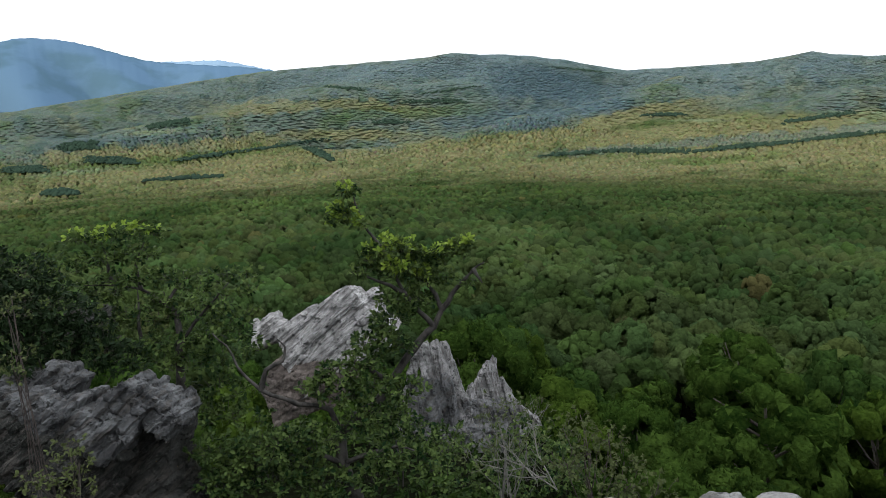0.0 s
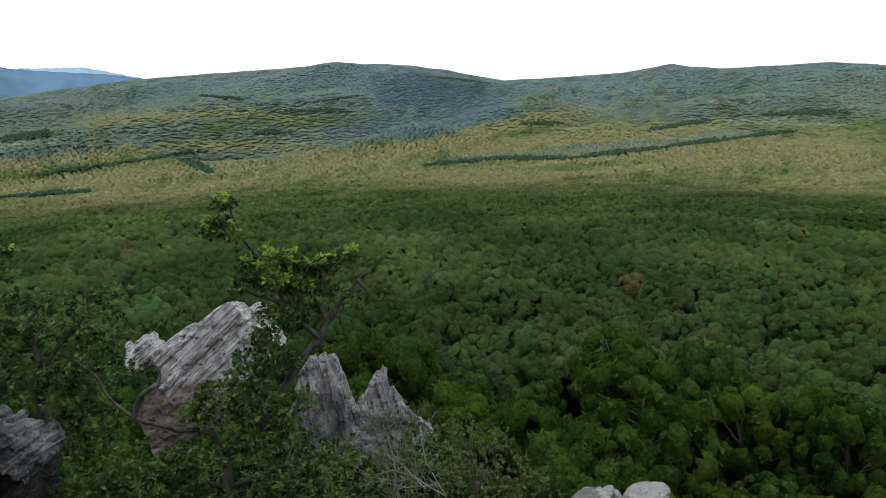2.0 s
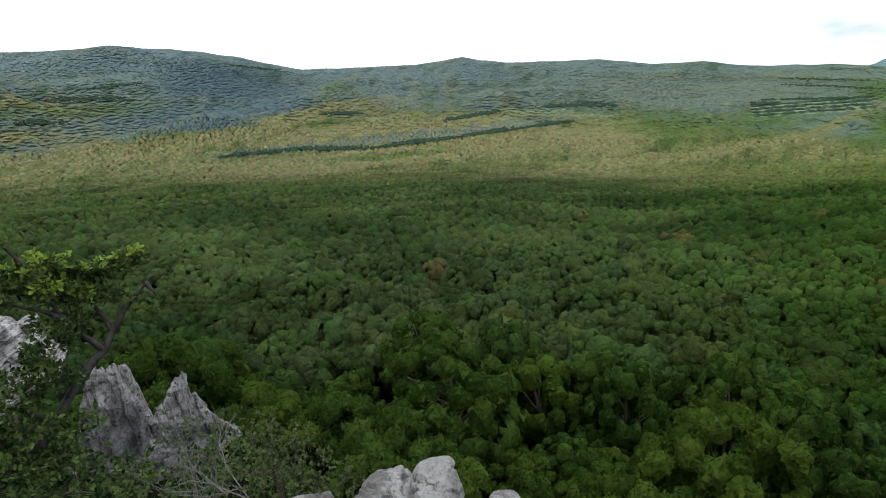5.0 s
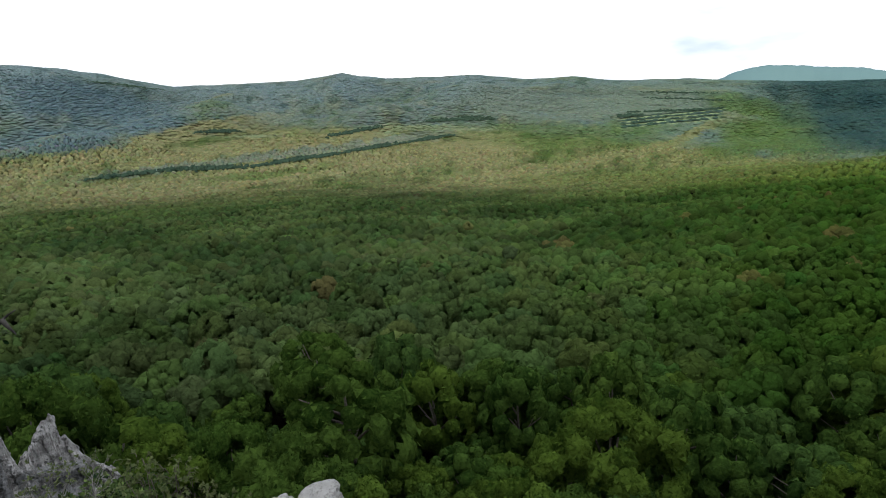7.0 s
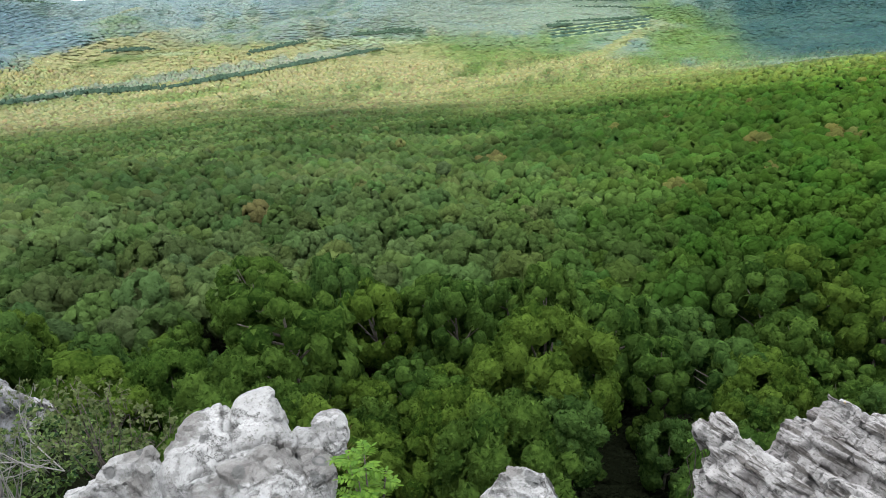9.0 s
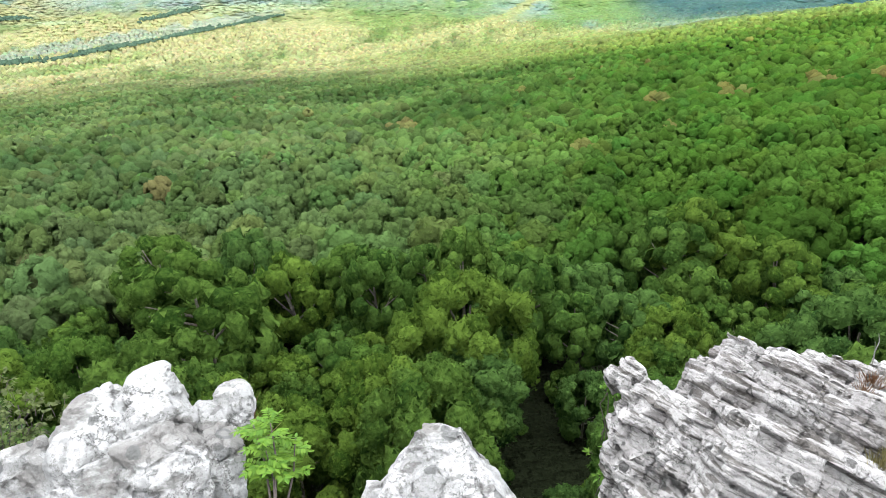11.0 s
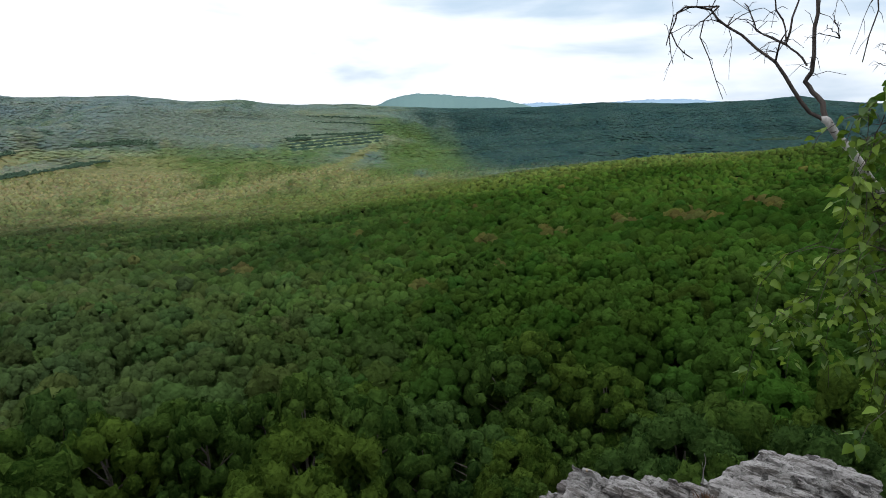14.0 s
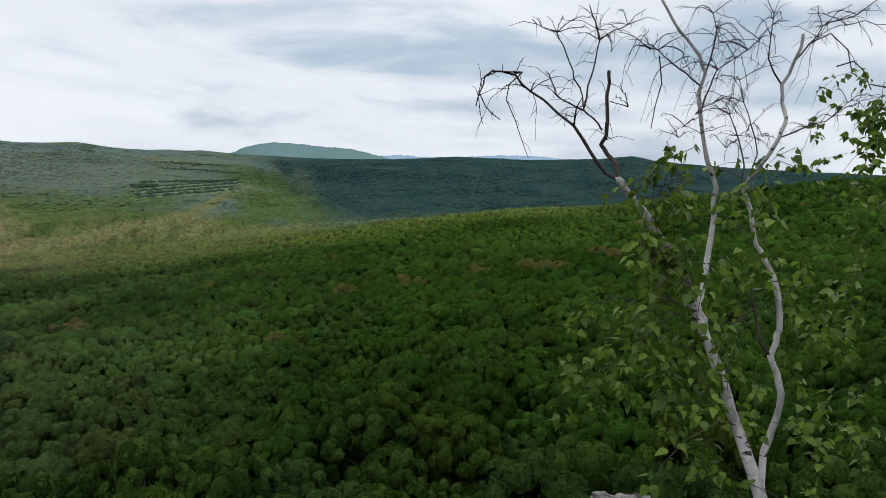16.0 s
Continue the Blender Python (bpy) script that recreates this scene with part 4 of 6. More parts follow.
RIGHT_BLOCKS = [(4.87, 1.77, -1.91, 0.2, 0.35, 0.32, -28, -34, -34, 0.6),
    (4.7, 1.56, -2.07, 0.41, 0.4, 0.29, -26, -27, -39, 0.75),
    (4.44, 1.49, -2.25, 0.31, 0.4, 0.26, -26, -27, -39, 0.8),
    (5.51, 1.09, -1.83, 0.38, 0.45, 0.27, -26, 26, -63, 0.8),
    (5.59, 0.67, -1.83, 0.49, 0.45, 0.24, -26, 26, -63, 0.85),
    (5.21, 0.93, -1.97, 0.64, 0.5, 0.3, -26, 26, -63, 0.9),
    (4.82, 0.99, -2.13, 0.72, 0.5, 0.26, -25, 24, -62, 0.9),
    (5.21, 0.45, -1.9, 0.8, 0.5, 0.27, -25, 21, -60, 0.9),
    (4.76, 0.4, -2.02, 0.97, 0.6, 0.32, -25, 21, -60, 0.95)]
RIGHT_BLOCKS += [(5.29, 0.18, -1.81, 0.44, 0.45, 0.29, -24, 19, -59, 0.85),
    (5.89, 0.59, -1.74, 0.24, 0.25, 0.11, -25, 24, -62, 0.8),
    (4.4, 1.07, -2.58, 0.79, 0.7, 0.41, -23, 0, -51, 0.7)]
EAST_BLOCKS = [(6.750, -0.044, -1.91, 0.24, 0.35, 0.12, -13, -10, -58, 0.7),
    (6.893, -0.363, -1.84, 0.33, 0.4, 0.17, -13, 6, -61, 0.8),
    (6.877, -0.673, -1.82, 0.27, 0.4, 0.18, -13, 12, -63, 0.8),
    (6.463, -0.347, -2.01, 0.67, 0.6, 0.26, -13, 0, -60, 0.9)]
LEFT_BLOCKS = [(-4.36, 9.67, -3.35, 0.44, 0.65, 0.25, -18, 34, -10, 0.9),
    (-4.74, 9.55, -3.21, 0.39, 0.65, 0.34, -19, 40, -13, 0.85),
    (-5.21, 9.31, -3.44, 0.59, 0.6, 0.29, -19, 40, -13, 0.85),
    (-4.99, 9.78, -4.37, 0.77, 0.6, 0.88, -15, 7, -2, 1.05),
    (-4.29, 9.69, -4.84, 0.36, 0.4, 0.36, -15, -8, 2, 0.7),
    (-5.51, 9.31, -4.25, 0.66, 0.65, 0.66, -16, 21, -6, 1.0),
    (-5.07, 9.11, -5.12, 1.43, 0.9, 0.61, -15, 2, 0, 0.7)]
PLATES_BLOCKS = [(-5.78, 8.96, -2.96, 0.41, 0.35, 0.2, -19, 40, -13, 0.7),
    (-6.04, 10.08, -2.95, 0.36, 0.4, 0.17, -18, 35, -11, 0.7),
    (-6.54, 9.98, -3.03, 0.35, 0.35, 0.16, -17, 31, -9, 0.7),
    (-6.57, 9.44, -3.04, 0.41, 0.4, 0.23, -17, 31, -9, 0.8),
    (-6.02, 9.96, -3.23, 0.47, 0.4, 0.21, -19, 38, -12, 0.8),
    (-6.06, 8.98, -3.55, 0.84, 0.65, 0.45, -16, 26, -7, 0.9)]
SLAB_BLOCKS = [(-3.45, 20.26, -6.35, 1.95, 1.2, 1.05, -17, -30, 9, 0.80),
    (-5.61, 20.45, -6.22, 0.65, 0.6, 0.43, -16, -22, 6, 0.6),
    (-2.43, 20.84, -6.24, 0.65, 1.0, 1.02, -15, -8, 2, 0.8),
    (-4.2, 19.75, -7.5, 1.6, 1.1, 1.06, -15, -18, 5, 0.5)]
BLADES_BLOCKS = [(-1.0, 19.52, -7.36, 0.28, 0.45, 1.07, -15, 15, -4, 0.12),
    (-0.36, 19.58, -7.51, 0.80, 0.5, 1.02, -15, -10, 1, 0.35),
    (0.12, 19.45, -8.0, 0.62, 0.5, 1.45, -15, -8, 2, 0.12),
    (0.39, 19.25, -8.62, 0.55, 0.5, 1.25, -15, -14, 3, 0.15),
    (-0.48, 18.97, -8.72, 1.15, 0.65, 1.3, -15, -2, 1, 0.6),
    (1.22, 19.85, -8.25, 0.90, 0.5, 1.10, -16, 17, -5, 0.08),
    (1.66, 19.83, -8.47, 0.62, 0.5, 0.95, -15, -16, 3, 0.2),
    (2.10, 19.68, -8.9, 0.60, 0.5, 0.80, -16, -28, 7, 0.3),
    (1.17, 19.2, -9.49, 1.28, 0.75, 1.1, -15, 2, 0, 0.8),
    (0.07, 18.38, -10.13, 2.07, 0.9, 1.44, -15, 2, 0, 0.9)]
BACKROCK_BLOCKS = [(-11.15, 20.04, -5.47, 0.59, 0.5, 0.24, -17, 31, -9, 0.7),
    (-10.77, 20.69, -5.57, 0.4, 0.4, 0.3, -17, 31, -9, 0.6),
    (-10.94, 19.99, -5.92, 0.69, 0.6, 0.24, -15, 11, -3, 0.9)]
OAK_LIMBS = [[(-1.52, 9.89, -6.06), (-1.62, 10.39, -5.53), (-1.88, 10.71, -5.06), (-1.92, 11.02, -4.61), (-1.66, 11.18, -4.42), (-1.33, 11.34, -4.29), (-1.03, 11.59, -3.97), (-0.78, 11.77, -3.62), (-0.46, 11.94, -3.26), (-0.21, 12.03, -3.06), (-0.05, 12.14, -2.75)],
    [(-0.05, 12.14, -2.75), (0.14, 12.14, -2.46), (0.38, 12.12, -2.18), (0.55, 12.17, -2.0), (0.75, 12.1, -1.85)],
    [(-0.05, 12.14, -2.75), (-0.17, 12.33, -2.51), (-0.3, 12.48, -2.38), (-0.36, 12.56, -2.12), (-0.43, 12.74, -1.83)],
    [(-0.21, 12.03, -3.06), (-0.5, 12.04, -2.73), (-0.73, 12.03, -2.39), (-0.99, 12.17, -1.88), (-1.26, 12.28, -1.38), (-1.45, 12.32, -1.13), (-1.59, 12.38, -0.73), (-1.69, 12.44, -0.35)]]
OAK_LIMBS += [[(-1.92, 11.02, -4.61), (-2.08, 11.01, -4.17), (-2.26, 10.92, -4.04), (-2.57, 10.79, -3.94), (-2.83, 10.7, -3.76), (-3.15, 10.6, -3.55), (-3.35, 10.63, -3.36), (-3.52, 10.67, -3.15), (-3.59, 10.72, -2.99), (-3.7, 10.76, -2.79), (-3.92, 10.78, -2.57)],
    [(-3.15, 10.6, -3.55), (-3.05, 10.67, -3.22), (-2.76, 10.7, -3.08), (-2.72, 10.8, -2.87), (-2.85, 10.82, -2.73)],
    [(-1.03, 11.59, -3.97), (-1.43, 11.41, -3.56), (-1.72, 11.33, -3.4), (-2.0, 11.12, -3.51)],
    [(-1.88, 10.71, -5.06), (-1.32, 10.56, -4.76), (-0.91, 10.46, -4.61), (-0.52, 10.34, -4.66)]]
OAK_LIMBS += [[(-1.88, 10.71, -5.06), (-2.27, 10.46, -4.67), (-2.6, 10.32, -4.36), (-3.0, 10.02, -4.28)],
    [(0.55, 12.17, -2.0), (0.63, 12.03, -2.11), (0.7, 11.99, -2.21)],
    [(-0.73, 12.03, -2.39), (-0.98, 11.88, -2.17), (-1.39, 11.89, -2.0), (-1.67, 11.88, -1.91)]]
OAK_TUFTS = [(-1.75, 12.4, -0.52, 0.23),
    (-1.84, 12.32, -0.87, 0.27),
    (-1.96, 12.17, -1.01, 0.17),
    (-1.57, 12.31, -1.09, 0.17),
    (-0.98, 12.26, -1.58, 0.36),
    (-1.29, 12.1, -1.69, 0.27),
    (-0.68, 12.45, -1.69, 0.28),
    (-0.43, 12.63, -1.86, 0.26),
    (-0.15, 12.54, -1.84, 0.28),
    (0.17, 12.37, -1.7, 0.3),
    (0.38, 12.3, -1.54, 0.21),
    (-0.88, 12.06, -1.96, 0.37),
    (-0.49, 12.43, -2.19, 0.39),
    (-0.06, 12.53, -2.24, 0.28),
    (-1.49, 11.91, -1.89, 0.23),
    (-0.9, 11.99, -2.48, 0.36),
    (-0.5, 12.29, -2.6, 0.32),
    (-1.02, 11.85, -2.87, 0.36),
    (-1.32, 11.62, -3.1, 0.37),
    (-0.92, 11.61, -3.22, 0.35)]
OAK_TUFTS += [(-1.52, 11.35, -3.42, 0.35),
    (-1.9, 11.13, -3.52, 0.35),
    (-1.32, 11.2, -3.79, 0.41),
    (-0.72, 11.1, -3.88, 0.33),
    (-1.8, 10.97, -3.88, 0.37),
    (-2.28, 10.95, -3.75, 0.31),
    (-1.12, 10.86, -4.28, 0.37),
    (-1.5, 10.72, -4.25, 0.3),
    (-0.91, 10.42, -4.69, 0.38),
    (-0.53, 10.25, -4.81, 0.36),
    (-1.29, 10.15, -5.05, 0.36),
    (-0.16, 10.19, -5.11, 0.3),
    (-2.26, 10.47, -4.46, 0.43),
    (-2.7, 10.35, -4.27, 0.4),
    (-2.41, 10.12, -4.77, 0.4),
    (-3.0, 10.02, -4.28, 0.44),
    (-3.33, 9.86, -4.37, 0.4),
    (-2.89, 9.77, -4.74, 0.4),
    (-2.05, 10.11, -5.1, 0.41),
    (-3.56, 9.62, -4.62, 0.4)]
OAK_TUFTS += [(-3.76, 9.84, -4.14, 0.36),
    (0.46, 12.1, -2.23, 0.15)]
OAK2_LIMBS = [[(-4.85, 11.3, -5.09), (-4.98, 11.75, -4.17), (-5.04, 12.07, -3.39), (-5.17, 12.45, -2.85), (-5.29, 12.52, -2.52)],
    [(-5.04, 12.07, -3.39), (-4.72, 12.17, -2.87), (-4.32, 12.24, -2.46), (-4.08, 12.41, -2.19)],
    [(-5.17, 12.45, -2.85), (-5.59, 12.71, -2.58), (-5.99, 12.92, -2.43), (-6.53, 12.92, -2.33), (-6.97, 12.71, -2.25)],
    [(-5.29, 12.52, -2.52), (-5.13, 12.78, -2.27), (-4.98, 12.86, -2.18)]]
OAK2_LIMBS += [[(-5.99, 12.92, -2.43), (-6.15, 13.19, -2.01), (-6.0, 13.37, -1.59)],
    [(-6.53, 12.92, -2.33), (-6.61, 13.02, -1.83), (-6.69, 13.06, -1.49)],
    [(-5.86, 12.35, -3.25), (-5.91, 12.48, -2.83), (-6.05, 12.9, -2.39)]]
OAK2_TUFTS = [(-6.69, 13.08, -1.44, 0.37),
    (-7.13, 13.08, -1.43, 0.33),
    (-6.32, 13.27, -1.39, 0.37),
    (-5.94, 13.44, -1.4, 0.37),
    (-5.75, 13.51, -1.46, 0.22),
    (-6.52, 13.09, -1.74, 0.45),
    (-6.88, 12.88, -1.84, 0.45),
    (-6.05, 13.29, -1.81, 0.45),
    (-7.3, 12.62, -1.92, 0.4),
    (-7.74, 12.9, -1.7, 0.33),
    (-6.26, 12.88, -2.15, 0.44),
    (-5.72, 12.89, -2.17, 0.43),
    (-5.13, 12.81, -2.16, 0.43),
    (-5.29, 12.55, -2.42, 0.47),
    (-4.74, 12.57, -2.33, 0.42),
    (-4.15, 12.52, -2.1, 0.41),
    (-3.86, 12.62, -2.09, 0.32),
    (-3.76, 12.57, -2.36, 0.27),
    (-4.23, 12.27, -2.47, 0.45),
    (-4.77, 12.23, -2.66, 0.5)]
OAK2_TUFTS += [(-3.91, 12.16, -2.78, 0.4),
    (-5.51, 12.43, -2.83, 0.47),
    (-6.09, 12.54, -2.74, 0.48),
    (-5.91, 12.22, -3.2, 0.48),
    (-5.21, 12.09, -3.17, 0.51),
    (-4.51, 11.97, -3.03, 0.49),
    (-3.82, 11.78, -2.97, 0.33),
    (-4.07, 11.75, -3.4, 0.49),
    (-4.72, 11.8, -3.51, 0.5),
    (-5.38, 11.87, -3.52, 0.46),
    (-3.63, 11.75, -3.19, 0.33),
    (-4.24, 11.49, -3.84, 0.49),
    (-3.65, 11.23, -3.84, 0.32),
    (-3.92, 10.98, -4.15, 0.47),
    (-4.5, 11.19, -4.24, 0.44),
    (-3.49, 10.86, -4.2, 0.38),
    (-8.01, 12.9, -1.98, 0.44),
    (-7.14, 12.58, -2.37, 0.5),
    (-6.71, 12.79, -2.45, 0.45),
    (-6.44, 12.49, -3.05, 0.49)]
DARK_TUFTS = [(-7.09, 10.93, -1.52, 0.49),
    (-7.01, 10.38, -1.88, 0.59),
    (-6.71, 10.77, -2.03, 0.6),
    (-6.47, 11.28, -2.37, 0.45),
    (-6.81, 10.33, -2.4, 0.59),
    (-6.52, 10.88, -2.73, 0.55),
    (-6.06, 11.03, -3.02, 0.49),
    (-5.74, 11.33, -3.27, 0.4),
    (-7.25, 10.07, -2.27, 0.64),
    (-7.55, 10.63, -1.51, 0.66),
    (-6.81, 9.94, -2.71, 0.42),
    (-6.27, 11.17, -2.65, 0.45)]
UNDER_TUFTS = [(0.29, 13.29, -7.31, 0.53), (-1.49, 13.79, -5.48, 0.50), (-1.03, 13.19, -5.62, 0.50), (-0.54, 12.73, -5.69, 0.50), (-1.11, 12.23, -5.67, 0.60), (-0.01, 12.62, -5.91, 0.45), (-1.73, 13.10, -5.64, 0.55),
    (0.79, 13.26, -7.31, 0.53),
    (1.4, 14.4, -7.33, 0.63),
    (0.99, 12.71, -7.22, 0.58),
    (1.79, 13.25, -7.2, 0.59),
    (-0.2, 14.54, -7.21, 0.51),
    (2.33, 15.22, -7.72, 0.59),
    (2.68, 14.04, -7.6, 0.63),
    (2.06, 16.41, -7.75, 0.47)]
TUFT_PLACES = [((5.57, 0.31, -1.53), 130, 0.09, 1, 0), ((5.48, 0.34, -1.57), 110, 0.07, 1, 0), ((5.26, 0.43, -1.64), 120, 0.08, 0, 0), ((5.27, 0.32, -1.64), 110, 0.07, 0, 0), ((5.38, 0.62, -1.61), 60, 0.07, 0, 0), ((4.92, 0.02, -1.65), 160, 0.14, 0, 0), ((4.78, 0.09, -1.67), 120, 0.12, 0, 0), ((1.67, 2.33, -0.53), 90, 0.1, 1, 0), ((1.65, 2.24, -0.57), 60, 0.09, 0, 0), ((4.59, 1.39, -1.95), 60, 0.07, 1, 0)]
CLIFF_TUFTS = [(5.13, 2.17, -2.22, 0.08),
    (5.18, 2.15, -2.16, 0.07),
    (4.92, 2.01, -2.87, 0.14),
    (5.05, 2.13, -2.83, 0.11),
    (4.8, 1.88, -2.91, 0.14)]
SNAG = [(6.165, 0.390, -1.71), (6.215, 0.400, -1.62), (6.245, 0.391, -1.54), (6.275, 0.411, -1.48)]
HAW_TUFTS = [(-3.31, 5.34, -1.47, 0.14),
    (-3.22, 5.31, -1.62, 0.13),
    (-3.4, 5.18, -1.65, 0.15),
    (-3.5, 5.09, -1.69, 0.16),
    (-3.31, 5.15, -1.79, 0.15),
    (-3.13, 5.25, -1.81, 0.08),
    (-4.26, 6.23, -1.04, 0.2),
    (-4.51, 6.69, -0.73, 0.18),
    (-4.49, 6.77, -0.55, 0.11),
    (-4.21, 6.19, -1.21, 0.11)]
PALE_TUFTS = [(1.1, 4.95, -1.36, 0.19),
    (1.29, 4.94, -1.3, 0.16),
    (0.93, 4.81, -1.45, 0.19),
    (1.14, 4.73, -1.5, 0.21),
    (1.39, 4.82, -1.46, 0.15),
    (1.39, 4.64, -1.55, 0.14),
    (0.97, 5.2, -1.37, 0.13),
    (1.6, 4.72, -1.71, 0.2),
    (1.12, 5.23, -1.26, 0.1),
    (1.28, 4.6, -1.65, 0.14)]
GREY_TUFTS = [(0.51, 6.63, -1.98, 0.25),
    (0.75, 6.74, -1.96, 0.23),
    (0.37, 6.45, -2.11, 0.22),
    (0.81, 6.41, -2.12, 0.22),
    (0.57, 6.28, -2.18, 0.24),
    (0.24, 6.16, -2.22, 0.2),
    (1.02, 6.6, -1.94, 0.16)]
DEAD_TWIGS = [[(0.97, 5.44, -2.12), (0.71, 5.66, -2.02), (0.53, 5.8, -2.01), (0.38, 5.88, -2.09)],
    [(0.79, 5.51, -2.06), (0.63, 5.81, -1.98), (0.5, 6.05, -2.0)],
    [(0.97, 5.44, -2.12), (0.84, 5.8, -1.96), (0.84, 6.11, -1.84), (0.88, 6.17, -1.72)],
    [(0.89, 5.51, -2.03), (0.65, 5.62, -2.1), (0.42, 5.75, -2.1)]]
DEAD_TWIGS += [[(0.71, 5.66, -2.02), (0.57, 5.74, -2.1), (0.3, 5.87, -2.1)]]
SAPLING = [(1.35, 1.64, -0.56), (1.43, 1.73, -0.42), (1.49, 1.79, -0.33), (1.53, 1.86, -0.23)]
BIRCH = [("trunk", [(3.147, -0.772, 0.09), (3.227, -0.721, 0.24), (3.326, -0.640, 0.44), (3.375, -0.589, 0.57), (3.445, -0.509, 0.76), (3.474, -0.448, 0.88), (3.473, -0.388, 1.04), (3.472, -0.268, 1.2), (3.461, -0.198, 1.3), (3.441, -0.119, 1.39), (3.440, -0.099, 1.41)], 0.04, 0.02),
    ("fork", [(3.440, -0.109, 1.4), (3.440, -0.049, 1.43), (3.409, 0.021, 1.52), (3.378, 0.091, 1.62), (3.368, 0.161, 1.67), (3.316, 0.270, 1.75), (3.286, 0.330, 1.81), (3.265, 0.380, 1.82), (3.255, 0.419, 1.82), (3.255, 0.449, 1.8), (3.255, 0.459, 1.75), (3.254, 0.479, 1.68)], 0.016, 0.003),
    ("fork", [(3.440, -0.109, 1.4), (3.460, -0.088, 1.47), (3.470, -0.048, 1.51), (3.480, -0.018, 1.55), (3.480, -0.038, 1.59), (3.480, -0.038, 1.65), (3.470, -0.028, 1.75), (3.460, -0.028, 1.85)], 0.02, 0.01),
    ("branch", [(3.480, -0.018, 1.61), (3.479, 0.022, 1.66), (3.469, 0.062, 1.69), (3.469, 0.072, 1.75), (3.458, 0.112, 1.82), (3.448, 0.131, 1.88), (3.428, 0.161, 1.95), (3.417, 0.191, 2.0), (3.407, 0.251, 2.02), (3.396, 0.291, 2.05)], 0.008, 0.0025)]
BIRCH += [("branch", [(3.469, 0.062, 1.7), (3.459, 0.052, 1.79), (3.499, 0.032, 1.89), (3.539, 0.022, 1.99), (3.530, -0.038, 2.03), (3.530, -0.088, 2.05), (3.531, -0.138, 2.07)], 0.008, 0.0025),
    ("branch", [(3.539, 0.022, 1.99), (3.519, 0.042, 2.06), (3.509, 0.072, 2.13)], 0.008, 0.0025),
    ("branch", [(3.469, 0.062, 1.69), (3.418, 0.111, 1.71), (3.408, 0.171, 1.74), (3.397, 0.201, 1.81), (3.387, 0.221, 1.84)], 0.008, 0.0025),
    ("branch", [(3.378, 0.091, 1.62), (3.318, 0.080, 1.69), (3.319, 0.060, 1.73)], 0.008, 0.0025)]
BIRCH += [("stem", [(3.495, -0.498, 0.79), (3.574, -0.477, 0.91), (3.645, -0.497, 1.07), (3.715, -0.516, 1.27), (3.725, -0.516, 1.39), (3.724, -0.466, 1.51), (3.724, -0.436, 1.63), (3.714, -0.406, 1.8), (3.704, -0.426, 1.88), (3.693, -0.396, 1.95), (3.683, -0.336, 2.02), (3.672, -0.276, 2.09), (3.652, -0.206, 2.2)], 0.026, 0.008),
    ("stem", [(3.714, -0.426, 1.73), (3.754, -0.455, 1.83), (3.744, -0.476, 1.9), (3.735, -0.546, 1.95), (3.706, -0.626, 2.02)], 0.008, 0.0025),
    ("stem", [(3.714, -0.406, 1.83), (3.653, -0.346, 1.87), (3.652, -0.286, 1.91), (3.602, -0.217, 1.96), (3.551, -0.138, 1.97)], 0.008, 0.0025),
    ("stem", [(3.704, -0.426, 1.88), (3.684, -0.446, 1.98), (3.624, -0.447, 2.05), (3.614, -0.427, 2.11)], 0.008, 0.0025)]
BIRCH += [("stem", [(3.518, -0.788, 0.04), (3.608, -0.797, 0.26), (3.648, -0.837, 0.39), (3.678, -0.856, 0.51), (3.708, -0.836, 0.59), (3.728, -0.806, 0.66), (3.738, -0.826, 0.72), (3.748, -0.836, 0.78), (3.778, -0.825, 0.91), (3.798, -0.795, 1.01), (3.817, -0.755, 1.08), (3.827, -0.715, 1.14), (3.837, -0.695, 1.23), (3.846, -0.664, 1.34), (3.856, -0.644, 1.39), (3.847, -0.694, 1.47), (3.837, -0.725, 1.53), (3.827, -0.765, 1.62), (3.818, -0.785, 1.7), (3.837, -0.765, 1.77), (3.837, -0.755, 1.85), (3.848, -0.794, 1.94), (3.828, -0.815, 2.01), (3.818, -0.815, 2.06)], 0.03, 0.01),
    ("stem", [(3.728, -0.806, 0.66), (3.707, -0.756, 0.72), (3.717, -0.746, 0.77), (3.737, -0.726, 0.85), (3.747, -0.706, 0.92), (3.767, -0.695, 1.02)], 0.016, 0.006),
    ("stem", [(3.737, -0.726, 0.86), (3.686, -0.656, 0.83), (3.686, -0.636, 0.78)], 0.008, 0.0025),
    ("branch", [(3.837, -0.755, 1.85), (3.817, -0.715, 1.9), (3.807, -0.685, 1.96), (3.797, -0.685, 2.05), (3.777, -0.685, 2.14), (3.766, -0.645, 2.21)], 0.008, 0.0025)]
BIRCH += [("branch", [(3.827, -0.765, 1.62), (3.909, -0.874, 1.67), (3.989, -0.953, 1.7), (3.980, -1.003, 1.73), (3.960, -1.053, 1.79)], 0.008, 0.0025),
    ("branch", [(3.756, -0.615, 1.36), (3.756, -0.625, 1.49), (3.755, -0.585, 1.62), (3.755, -0.545, 1.71), (3.764, -0.475, 1.76)], 0.008, 0.0025),
    ("branch", [(3.856, -0.654, 1.39), (3.947, -0.703, 1.55), (3.946, -0.663, 1.68), (3.946, -0.623, 1.78), (3.936, -0.594, 1.88)], 0.008, 0.0025),
    ("branch", [(3.848, -0.794, 1.95), (3.868, -0.854, 2.03), (3.849, -0.894, 2.1), (3.839, -0.945, 2.12), (3.820, -1.015, 2.14)], 0.008, 0.0025)]
